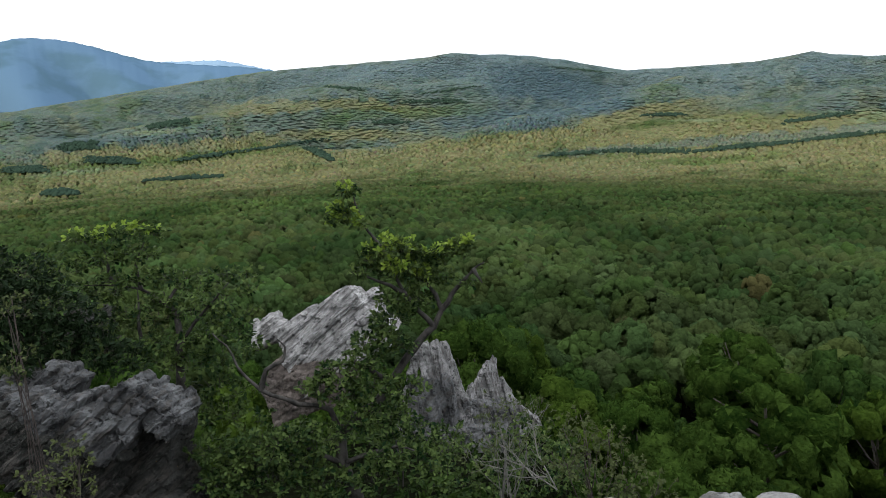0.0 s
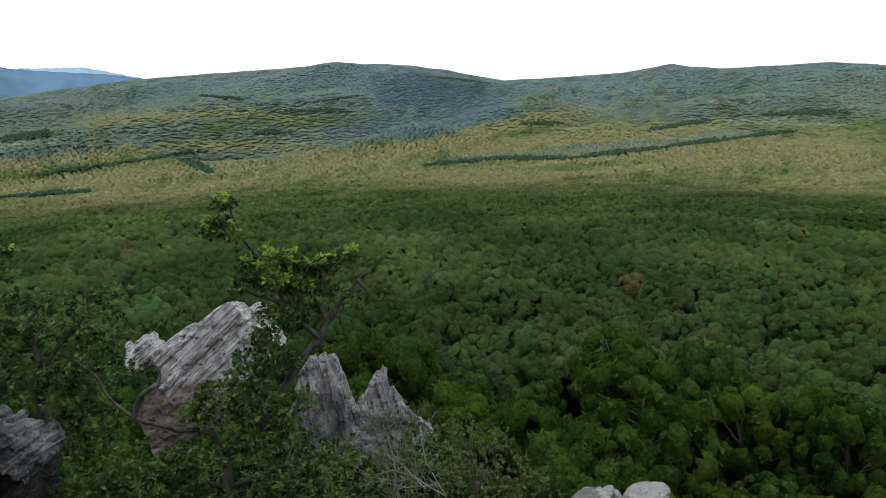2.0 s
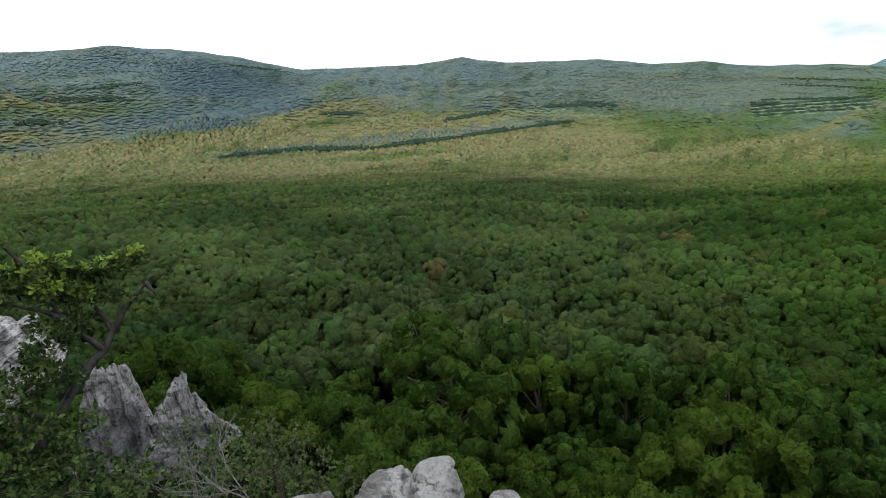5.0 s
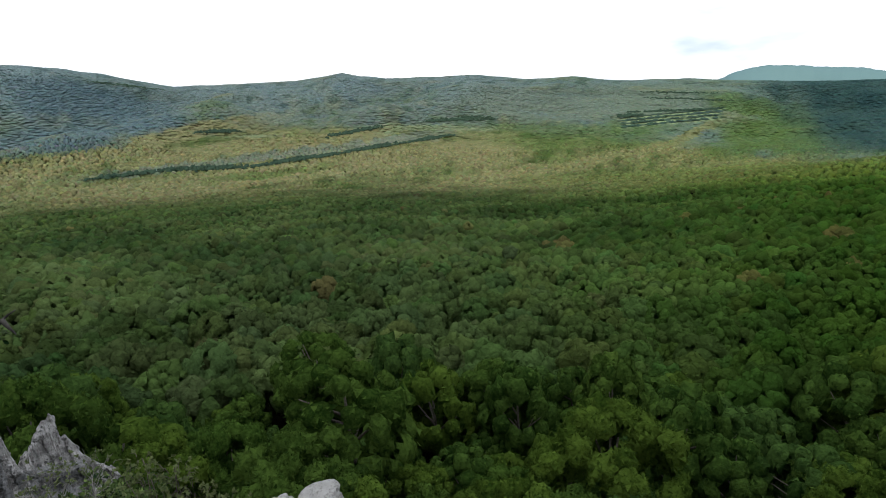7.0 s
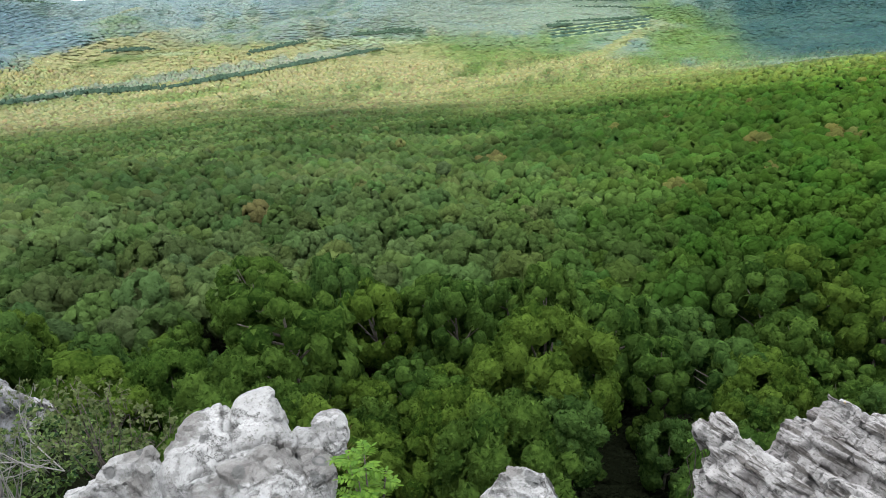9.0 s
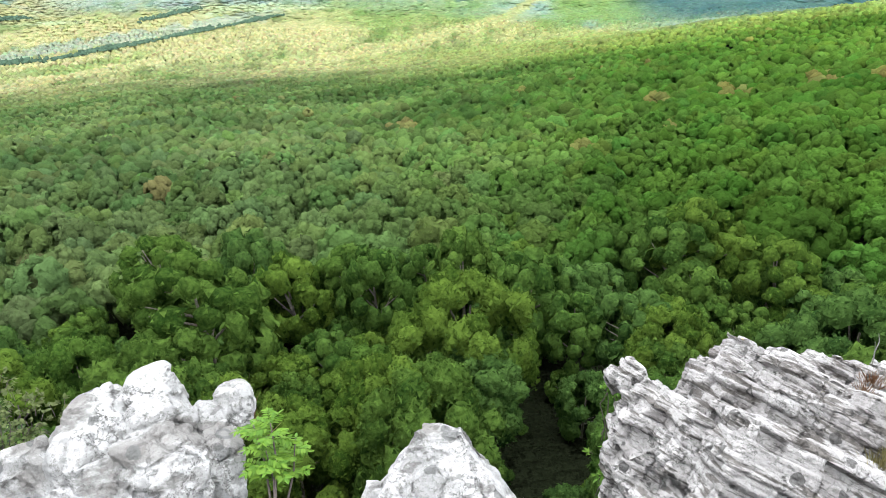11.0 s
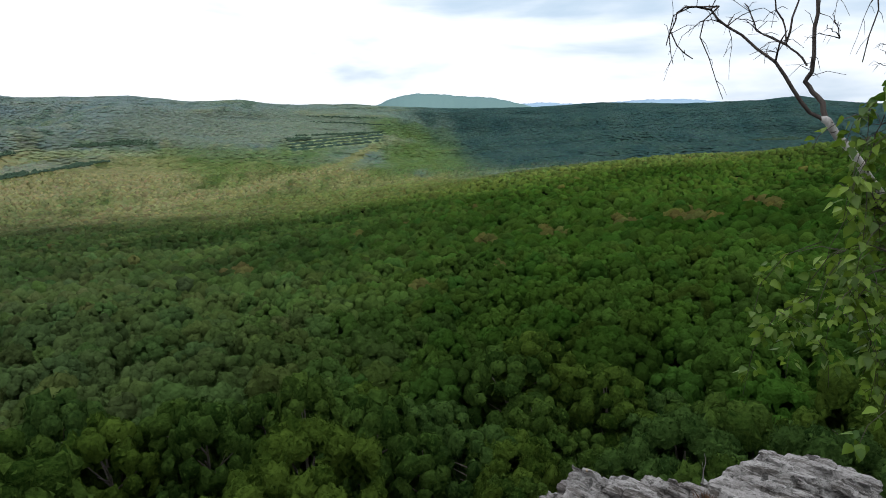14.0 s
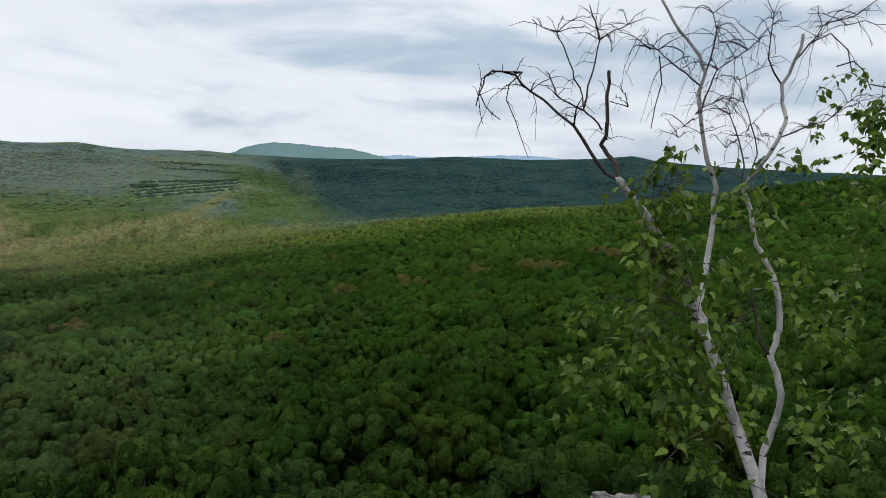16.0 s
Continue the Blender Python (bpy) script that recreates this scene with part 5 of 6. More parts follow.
BIRCH += [("branch", [(3.474, -0.448, 0.88), (3.374, -0.409, 0.9), (3.333, -0.350, 0.94), (3.322, -0.280, 0.96), (3.322, -0.230, 0.94), (3.321, -0.190, 0.91)], 0.008, 0.0025),
    ("branch", [(3.374, -0.409, 0.9), (3.323, -0.350, 0.87), (3.302, -0.290, 0.84)], 0.008, 0.0025),
    ("branch", [(3.473, -0.388, 1.04), (3.363, -0.310, 1.09), (3.322, -0.270, 1.17)], 0.008, 0.0025),
    ("branch", [(3.472, -0.268, 1.2), (3.382, -0.269, 1.3), (3.382, -0.269, 1.36), (3.382, -0.289, 1.43)], 0.008, 0.0025)]
BIRCH_STRANDS = [(3.321, -0.170, 0.9, 0.62),
    (3.291, -0.200, 0.9, 0.55),
    (3.331, -0.140, 0.85, 0.7),
    (3.300, -0.110, 0.76, 0.5),
    (3.280, -0.090, 0.67, 0.42),
    (3.312, -0.240, 0.87, 0.35),
    (3.282, -0.300, 0.84, 0.3),
    (3.272, -0.230, 0.73, 0.3),
    (3.392, -0.229, 1.39, 0.2),
    (3.382, -0.289, 1.43, 0.35),
    (3.383, -0.329, 1.5, 0.3),
    (3.383, -0.359, 1.53, 0.4),
    (3.404, -0.399, 1.51, 0.35),
    (3.383, -0.319, 1.34, 0.35),
    (3.383, -0.369, 1.33, 0.4),
    (3.352, -0.300, 1.19, 0.35),
    (3.373, -0.349, 1.19, 0.45),
    (3.414, -0.439, 1.24, 0.35),
    (3.332, -0.270, 1.12, 0.3),
    (3.414, -0.409, 1.12, 0.4)]
BIRCH_STRANDS += [(3.474, -0.458, 1.46, 0.2),
    (3.474, -0.488, 1.49, 0.2),
    (3.665, -0.556, 1.39, 0.3),
    (3.756, -0.655, 1.47, 0.15),
    (3.837, -0.745, 1.47, 0.15),
    (3.928, -0.834, 1.48, 0.14),
    (3.909, -0.894, 1.48, 0.14),
    (3.304, -0.400, 0.79, 0.5),
    (3.284, -0.450, 0.76, 0.5),
    (3.295, -0.500, 0.71, 0.45),
    (3.273, -0.390, 0.66, 0.4),
    (3.313, -0.340, 0.83, 0.35),
    (3.244, -0.471, 0.59, 0.3),
    (3.234, -0.421, 0.54, 0.3),
    (3.405, -0.529, 0.87, 0.4),
    (3.485, -0.588, 0.77, 0.4),
    (3.353, -0.340, 1.03, 0.35),
    (3.352, -0.290, 1.0, 0.2),
    (3.646, -0.607, 1.13, 0.4),
    (3.555, -0.528, 1.13, 0.4)]
BIRCH_STRANDS += [(3.726, -0.666, 1.05, 0.35),
    (3.909, -0.874, 1.17, 0.45),
    (3.888, -0.864, 1.02, 0.4),
    (3.709, -0.886, 0.64, 0.4),
    (3.539, -0.908, 0.45, 0.3),
    (3.637, -0.737, 0.65, 0.35),
    (3.616, -0.677, 0.54, 0.3),
    (3.244, -0.471, 0.45, 0.25),
    (3.235, -0.581, 0.31, 0.15),
    (3.225, -0.501, 0.28, 0.12),
    (3.372, -0.249, 1.13, 0.3),
    (3.363, -0.310, 1.07, 0.3),
    (3.423, -0.349, 1.18, 0.3)]
HANGING = [[(3.28, 0.30, 1.82), (3.26, 0.40, 1.82), (3.25, 0.46, 1.79), (3.25, 0.47, 1.72), (3.26, 0.46, 1.65), (3.27, 0.45, 1.61)],
           [(3.28, 0.30, 1.82), (3.27, 0.35, 1.77), (3.28, 0.36, 1.71), (3.29, 0.32, 1.63), (3.30, 0.29, 1.55), (3.31, 0.26, 1.48)],
           [(3.25, 0.47, 1.74), (3.26, 0.44, 1.68), (3.27, 0.41, 1.65), (3.28, 0.38, 1.63)],
           [(3.75, -0.23, 1.96), (3.76, -0.25, 1.84), (3.78, -0.23, 1.74), (3.78, -0.22, 1.64)],
           [(3.91, -0.98, 1.94), (3.89, -1.04, 1.96), (3.88, -1.08, 1.92), (3.89, -1.12, 1.84)],
           [(3.87, -0.85, 2.03), (3.85, -0.93, 2.07), (3.84, -1.00, 2.00), (3.85, -1.03, 1.90)]]
RIGHT_STRANDS = [(3.99, -0.92, 1.04, 0.28), (4.00, -1.01, 0.97, 0.28), (4.06, -1.14, 1.02, 0.21), (3.85, -1.19, 1.08, 0.32), (3.96, -0.92, 0.80, 0.23), (4.14, -1.10, 0.70, 0.27), (4.08, -1.22, 0.81, 0.27), (3.98, -1.29, 0.73, 0.22), (4.00, -1.01, 0.53, 0.32), (3.93, -1.14, 0.51, 0.30), (3.93, -1.28, 0.48, 0.21), (4.00, -0.98, 0.33, 0.28), (3.82, -1.06, 0.33, 0.20), (3.93, -1.26, 0.26, 0.27), (4.03, -1.31, 0.94, 0.32)]
SIDE_STRANDS = [(5.175, -1.481, 2.0, 0.3),
    (5.175, -1.531, 1.91, 0.4),
    (5.195, -1.470, 1.84, 0.35),
    (5.185, -1.530, 1.71, 0.4),
    (5.205, -1.490, 1.54, 0.35),
    (5.256, -1.560, 2.01, 0.45),
    (5.276, -1.600, 1.4, 0.3),
    (5.286, -1.559, 1.19, 0.25)]
BARE_TWIGS = [(3.316, 0.270, 1.75, 0.35),
    (3.286, 0.330, 1.81, 0.12),
    (3.417, 0.191, 2.0, 0.2),
    (3.539, 0.022, 1.99, 0.15),
    (3.481, -0.118, 1.71, 0.2),
    (3.530, -0.088, 2.05, 0.15),
    (3.602, -0.217, 1.96, 0.4),
    (3.601, -0.187, 1.96, 0.5),
    (3.652, -0.286, 1.91, 0.35),
    (3.764, -0.475, 1.76, 0.3),
    (3.755, -0.545, 1.71, 0.35),
    (3.673, -0.396, 1.7, 0.35),
    (3.673, -0.356, 1.65, 0.25),
    (3.674, -0.426, 1.62, 0.2),
    (3.683, -0.336, 1.6, 0.15),
    (3.706, -0.626, 2.02, 0.3),
    (3.715, -0.586, 1.98, 0.35),
    (3.735, -0.546, 1.95, 0.3),
    (3.936, -0.594, 1.88, 0.3),
    (3.946, -0.623, 1.78, 0.35)]
BARE_TWIGS += [(3.946, -0.663, 1.68, 0.25),
    (3.839, -0.945, 2.12, 0.3),
    (3.820, -1.015, 2.14, 0.35),
    (3.830, -0.985, 2.1, 0.4),
    (3.849, -0.894, 2.1, 0.3),
    (3.980, -1.003, 1.73, 0.25),
    (3.960, -1.053, 1.79, 0.3),
    (3.909, -0.894, 1.67, 0.2),
    (4.009, -0.913, 1.48, 0.2),
    (3.797, -0.685, 2.05, 0.25),
    (3.787, -0.685, 2.12, 0.3),
    (3.614, -0.427, 2.11, 0.3),
    (3.624, -0.447, 2.05, 0.3),
    (3.551, -0.138, 1.97, 0.2),
    (3.744, -0.476, 1.9, 0.25),
    (3.855, -0.584, 1.59, 0.2),
    (3.865, -0.554, 1.57, 0.2),
    (3.937, -0.714, 1.63, 0.2)]


# ---------------------------------------------------------------- rocks
def rock_body(name, blocks, material, voxel, bed, plate, step, rough, rounded=0.0, seed=1, shrink=0.93, block=0.0, flat=2.5, relief=0.12):
    """An outcrop: blocks (centre, half sizes, turn, taper) fused into one body, with ledges where the beds of thickness `plate` weather out along `bed`."""
    rng = random.Random(seed)
    bm = bmesh.new()
    for x, y, z, sx, sy, sz, rx, ry, rz, taper in blocks:
        sx, sy, sz = sx * shrink, sy * shrink, sz * shrink
        m = pose(x, y, z, rx, ry, rz)
        if rounded:
            pts = [Vector((sx * a, sy * b, sz * c)) for a, b, c in ((0.62, 0.62, 0.78), (-0.62, 0.62, 0.78), (0.62, -0.62, 0.78), (-0.62, -0.62, 0.78),
                                                                    (1, 0.4, 0), (-1, 0.4, 0), (0.4, 1, 0), (0.4, -1, 0), (1, -0.5, 0.2), (-1, -0.5, 0.2), (-0.4, 1, 0.1), (-0.4, -1, 0.1),
                                                                    (0.15, 0.1, 1), (-0.2, -0.15, 0.98), (0.9, 0.8, -1), (-0.9, 0.8, -1), (0.9, -0.8, -1), (-0.9, -0.8, -1))]
        else:
            pts = [Vector((sx * a * (taper if c > 0 else 1), sy * b * (taper if c > 0 else 1), sz * c)) for a in (-1, 1) for b in (-1, 1) for c in (-1, 1)]
        pts = [m @ (p + Vector((rng.uniform(-0.12, 0.12) * sx, rng.uniform(-0.12, 0.12) * sy, rng.uniform(-0.1, 0.1) * sz))) for p in pts]
        vs = [bm.verts.new(p) for p in pts]
        bmesh.ops.convex_hull(bm, input=vs)
    me = bpy.data.meshes.new(name)
    bm.to_mesh(me)
    bm.free()
    tmp = new("rock_body", me)
    mod = tmp.modifiers.new("fuse", "REMESH")
    mod.mode, mod.voxel_size = "VOXEL", voxel
    if rounded:
        even = tmp.modifiers.new("worn", "SMOOTH")
        even.factor, even.iterations = 0.5, 4
    dg = bpy.context.evaluated_depsgraph_get()
    body = bpy.data.meshes.new_from_object(tmp.evaluated_get(dg))
    bpy.data.objects.remove(tmp)
    bpy.data.meshes.remove(me)
    n = len(body.vertices)
    co, no = np.empty(n * 3, np.float32), np.empty(n * 3, np.float32)
    body.vertices.foreach_get("co", co)
    body.vertices.foreach_get("normal", no)
    co, no = co.reshape(-1, 3).astype(float), no.reshape(-1, 3).astype(float)
    b = np.array(bed, float)
    b /= np.linalg.norm(b)
    size = plate * 6
    hash_rng = np.random.default_rng(seed)
    table = hash_rng.uniform(-1, 1, 512)
    out = np.empty(n)
    for i in range(n):
        p = Vector(co[i])
        big = noise.fractal(p / size, 1.0, 2.0, 4)
        fine = noise.fractal(p / (plate * 0.7), 0.9, 2.1, 3)
        s = (co[i] @ b) / plate + 0.1 * big
        k = math.floor(s)
        u = s - k
        ledge = table[k % 512] * 0.6 + table[(k * 7 + int(math.floor(noise.noise(p / (plate * 7)) * 2))) % 512] * 0.5
        groove = -1.0 * math.exp(-((min(u, 1 - u)) / 0.13) ** 2) * max(0.0, min(1.0, 0.5 + 2.2 * noise.noise(p / (plate * 4) + Vector((7, 3, k * 0.37)))))
        out[i] = step * 0.7 * (ledge + 0.8 * groove) + rough * (0.6 * big + 0.5 * fine)
        if block:                                     # faces that broke off at different depths, in pieces flattened along the beds
            q = (p + Vector(b) * (p.dot(Vector(b)) * (flat - 1))) / block
            near, pts = noise.voronoi(q + Vector((big, fine, big)) * 0.12)
            out[i] += block * relief * (noise.cell(pts[0] * 9.7) - 0.5) * min(1.0, (near[1] - near[0]) / 0.12)
            out[i] -= block * 0.07 * math.exp(-((near[1] - near[0]) / 0.05) ** 2)
    co += no * out[:, None]
    body.vertices.foreach_set("co", co.astype(np.float32).ravel())
    body.polygons.foreach_set("use_smooth", np.zeros(len(body.polygons), bool))
    body.materials.clear()
    body.materials.append(material)
    body.update()
    return new(name, body)


def bedded_body(name, blocks, material, bed, plate, breaks, voxel, seed=1, shrink=0.99, relief=0.5, worn=2, layers=0.10):
    """Blocks fused into one body and weathered along the beds: plates broken across into pieces that stand at different depths, with open joints and fine layers."""
    rng = random.Random(seed)
    b = Vector(bed).normalized()
    bm = bmesh.new()
    for x, y, z, sx, sy, sz, rx, ry, rz, taper in blocks:
        m = pose(x, y, z, rx, ry, rz)
        sx, sy, sz = sx * shrink, sy * shrink, sz * shrink
        box = [m @ Vector((sx * i * (taper if k > 0 else 1) * rng.uniform(0.82, 1.06), sy * j * (taper if k > 0 else 1) * rng.uniform(0.8, 1.06), sz * k * rng.uniform(0.82, 1.06)))
               for i in (-1, 1) for j in (-1, 1) for k in (-1, 1)]
        bmesh.ops.convex_hull(bm, input=[bm.verts.new(p) for p in box])
    me = bpy.data.meshes.new(name)
    bm.to_mesh(me)
    bm.free()
    tmp = new("rock_body", me)
    fuse = tmp.modifiers.new("fuse", "REMESH")
    fuse.mode, fuse.voxel_size = "VOXEL", voxel
    even = tmp.modifiers.new("worn", "SMOOTH")
    even.factor, even.iterations = 0.5, worn
    body = bpy.data.meshes.new_from_object(tmp.evaluated_get(bpy.context.evaluated_depsgraph_get()))
    bpy.data.objects.remove(tmp)
    bpy.data.meshes.remove(me)
    n = len(body.vertices)
    co, no = np.empty(n * 3, np.float32), np.empty(n * 3, np.float32)
    body.vertices.foreach_get("co", co)
    body.vertices.foreach_get("normal", no)
    co, no = co.reshape(-1, 3).astype(float), no.reshape(-1, 3).astype(float)
    table = np.random.default_rng(seed).uniform(-1, 1, 512)
    out = np.empty(n)
    for i in range(n):
        p = Vector(co[i])
        big = noise.fractal(p / (plate * 9), 1.0, 2.0, 3)
        fine = noise.fractal(p / (plate * 0.8), 0.8, 2.1, 3)
        s = p.dot(b) / plate + 0.45 * big + 0.06 * fine
        k = math.floor(s)
        u = s - k
        lat = p - b * p.dot(b) * 0.75
        near, pts = noise.voronoi(lat / breaks + Vector((k * 0.73, k * 1.37, k * 0.51)) + Vector((fine, big, fine)) * 0.05)
        piece = noise.cell(pts[0] * 9.7)
        s2 = s * 4.3 + 0.3 * fine
        k2 = math.floor(s2)
        gap = near[1] - near[0]
        open_joint = max(0.0, min(1.0, 0.55 + 1.8 * noise.noise(p / (plate * 4) + Vector((7, 3, k * 0.37)))))
        out[i] = plate * (relief * 0.8 * piece + 0.22 * table[k % 512] + layers * table[(k2 * 7) % 512] + 0.10 * fine + 0.32 * big
                          - 0.45 * relief * open_joint * math.exp(-(min(u, 1 - u) / 0.11) ** 2) - 0.35 * relief * math.exp(-(gap / 0.05) ** 2))
    co += no * out[:, None]
    body.vertices.foreach_set("co", co.astype(np.float32).ravel())
    body.polygons.foreach_set("use_smooth", np.zeros(len(body.polygons), bool))
    body.materials.clear()
    body.materials.append(material)
    body.update()
    return new(name, body)


def bedded_rock(name, blocks, materials, bed, plate, breaks, voxel, label, groups, seed=1, **more):
    """An outcrop of bedded rock in several pieces; materials: one for each piece."""
    thing = new(name)
    thing.location = blocks[groups[0][0]][:3]
    for k, g in enumerate(groups):
        ob = bedded_body("block", [blocks[i] for i in g], materials[k % len(materials)], bed, plate, breaks, voxel, seed=seed + 40 * k, **more)
        ob.parent = thing
        ob.location = -Vector(thing.location)
    return tagged(thing, label, "rock")


def rock(name, blocks, material, voxel, bed, plate, step, rough, label, groups=None, seed=1, **more):
    """One outcrop. groups: which blocks hang together; each group is a piece of its own, with open joints between the pieces."""
    if not groups:
        return tagged(rock_body(name, blocks, material, voxel, bed, plate, step, rough, seed=seed, **more), label, "rock")
    thing = new(name)
    thing.location = blocks[groups[0][0]][:3]
    for k, g in enumerate(groups):
        ob = rock_body("block", [blocks[i] for i in g], material, voxel, bed, plate, step, rough, seed=seed + 40 * k, **more)
        ob.parent = thing
        ob.location = -Vector(thing.location)
    return tagged(thing, label, "rock")


rock("boulder", WHITE_BLOCKS, MAT_WHITE_ROCK, 0.012, (0.4, 0.2, 0.9), 0.10, 0.007, 0.015, "rounded white quartzite boulder with cracks and ochre lichen", rounded=1.0, seed=4, block=0.2, flat=1.2, relief=0.10, groups=[(k,) for k in range(10)])
rock("low_rock", LOW_BLOCKS, MAT_WHITE_ROCK, 0.02, (0.3, 0.3, 0.9), 0.14, 0.01, 0.02, "low white rock knob behind a thin shrub", seed=5, block=0.25, flat=1.2, groups=[(0,), (1,), (2, 3)])
rock("pointed_rock", MID_BLOCKS, MAT_WHITE_ROCK, 0.011, (0.5, 0.2, 0.85), 0.10, 0.007, 0.014, "pointed pale rock on the cliff edge", seed=6, block=0.2, flat=1.3, groups=[(0,), (1,)])
bedded_rock("rock_outcrop", RIGHT_BLOCKS, [MAT_BED_ROCK], BED_RIGHT, 0.10, 0.34, 0.016, "pale bedded quartzite outcrop with dark lichen rings", [(0, 1, 2, 11), (3, 5), (4, 10), (6,), (7, 9), (8,)], seed=7, relief=0.6, layers=0.05, worn=1)
bedded_rock("rock_outcrop", EAST_BLOCKS, [MAT_BED_ROCK], BED_RIGHT, 0.085, 0.30, 0.02, "pale bedded rock ledge beside the birch", [(0,), (1,), (2,), (3,)], seed=8, relief=0.6, layers=0.05, worn=1)
bedded_rock("rock_outcrop", LEFT_BLOCKS, [MAT_PLATE_ROCK, MAT_PLATE_ROCK, MAT_PLATE_ROCK, MAT_DARK_ROCK], BED_LEFT, 0.15, 0.5, 0.035, "grey slanting bedded rock, lower face coloured dark for shade", [(0,), (1,), (2,), (3, 4, 5, 6)], seed=9)
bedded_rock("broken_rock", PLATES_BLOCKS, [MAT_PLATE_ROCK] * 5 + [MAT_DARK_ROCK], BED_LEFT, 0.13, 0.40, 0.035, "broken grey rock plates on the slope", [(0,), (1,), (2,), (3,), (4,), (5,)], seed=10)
bedded_rock("rock_slab", SLAB_BLOCKS, [MAT_GREY_ROCK], BED_LEFT, 0.20, 2.6, 0.05, "large tilted grey rock slab behind the oak", [(0,), (1,), (2,)], seed=11)
tagged(rock("scree", SLAB_BLOCKS[3:], MAT_SCREE, 0.06, BED_LEFT, 0.2, 0.02, 0.08, "brown gravel and dry soil below the slab", seed=14, block=0.3, flat=1.0, rounded=1.0), kind="stuff")
# the lowest blocks take darker plate rock, the crevice's shade as colour
bedded_rock("blade_rock", BLADES_BLOCKS, [MAT_BLADE_ROCK] * 7 + [MAT_PLATE_ROCK], BED_BLADE, 0.22, 2.6, 0.04, "upright jagged blades of grey rock", [(0,), (1,), (2,), (3,), (5,), (6,), (7,), (4, 8, 9)], seed=12, relief=0.3, worn=0)
rock("rock_slab", BACKROCK_BLOCKS, MAT_DARK_ROCK, 0.08, BED_LEFT, 0.20, 0.05, 0.08, "small grey rocks among the oaks", seed=13, block=0.8)


# ---------------------------------------------------------------- shrubs and trees of the ledge
LEAF_SHAPES = {"oak": [(0, 0), (0.16, 0.25), (0.29, 0.62), (0.16, 0.90), (0, 1.0), (-0.16, 0.90), (-0.29, 0.62), (-0.16, 0.25)],
               "birch": [(0, 0), (0.36, 0.18), (0.34, 0.45), (0, 1.0), (-0.34, 0.45), (-0.36, 0.18)],
               "blade": [(0, 0), (0.018, 0.4), (0, 1.0), (-0.018, 0.4)],
               "slim": [(0, 0), (0.22, 0.35), (0.16, 0.72), (0, 1.0), (-0.16, 0.72), (-0.22, 0.35)]}


def leaves(base, axis, normal, length, shape, rng, fold=0.18):
    """Leaf blades from arrays: stalk ends, directions and faces; each folded a little along its midrib."""
    pts = np.array(LEAF_SHAPES[shape])
    n, k = len(base), len(pts)
    axis = axis / np.linalg.norm(axis, axis=1)[:, None]
    side = np.cross(axis, normal)
    side /= np.linalg.norm(side, axis=1)[:, None] + 1e-9
    up = np.cross(side, axis)
    L = np.asarray(length)[:, None, None]
    v = base[:, None] + (axis[:, None] * pts[None, :, 1, None] + side[:, None] * pts[None, :, 0, None]
                         + up[:, None] * (fold * np.abs(pts[None, :, 0, None]) - 0.22 * pts[None, :, 1, None] ** 2)) * L
    fan = np.array([(0, i, i + 1) for i in range(1, k - 1)])
    f = (fan[None] + (np.arange(n) * k)[:, None, None]).reshape(-1, 3)
    return v.reshape(-1, 3), f


def unit(rng, n):
    d = rng.normal(size=(n, 3))
    return d / np.linalg.norm(d, axis=1)[:, None]


def tuft_leaves(tufts, per_metre2, length, shape, seed, sprays=7, droop=0.0, flat=0.85):
    """Rosettes of leaves at shoot ends, spread through round tufts (centre, radius)."""
    rng = np.random.default_rng(seed)
    bs, ax, no, ln, stalks = [], [], [], [], []
    for x, y, z, r in tufts:
        shoots = max(6, int(per_metre2 * r * r))
        d = unit(rng, shoots)
        d[:, 2] = d[:, 2] * 0.8 + 0.15
        p = np.array([x, y, z]) + d * (r * rng.uniform(0.25, 1.12, shoots) ** 0.6)[:, None] * [1.1, 1.1, flat]
        for q, w in zip(p, d):
            stalks.append((q - w * 0.35 * r - [0, 0, 0.15 * r], q))
            n = rng.integers(sprays - 2, sprays + 3)
            a = unit(rng, n) * 0.9 + w * 0.7 + [0, 0, 0.25 - droop]
            bs.append(np.repeat(q[None], n, 0) + rng.normal(0, 0.15 * length, (n, 3)))
            ax.append(a)
            no.append(np.array([0, 0, 1.0]) + rng.normal(0, 0.45, (n, 3)))
            ln.append(length * rng.uniform(0.65, 1.2, n))
    return leaves(np.concatenate(bs), np.concatenate(ax), np.concatenate(no), np.concatenate(ln), shape, rng), stalks


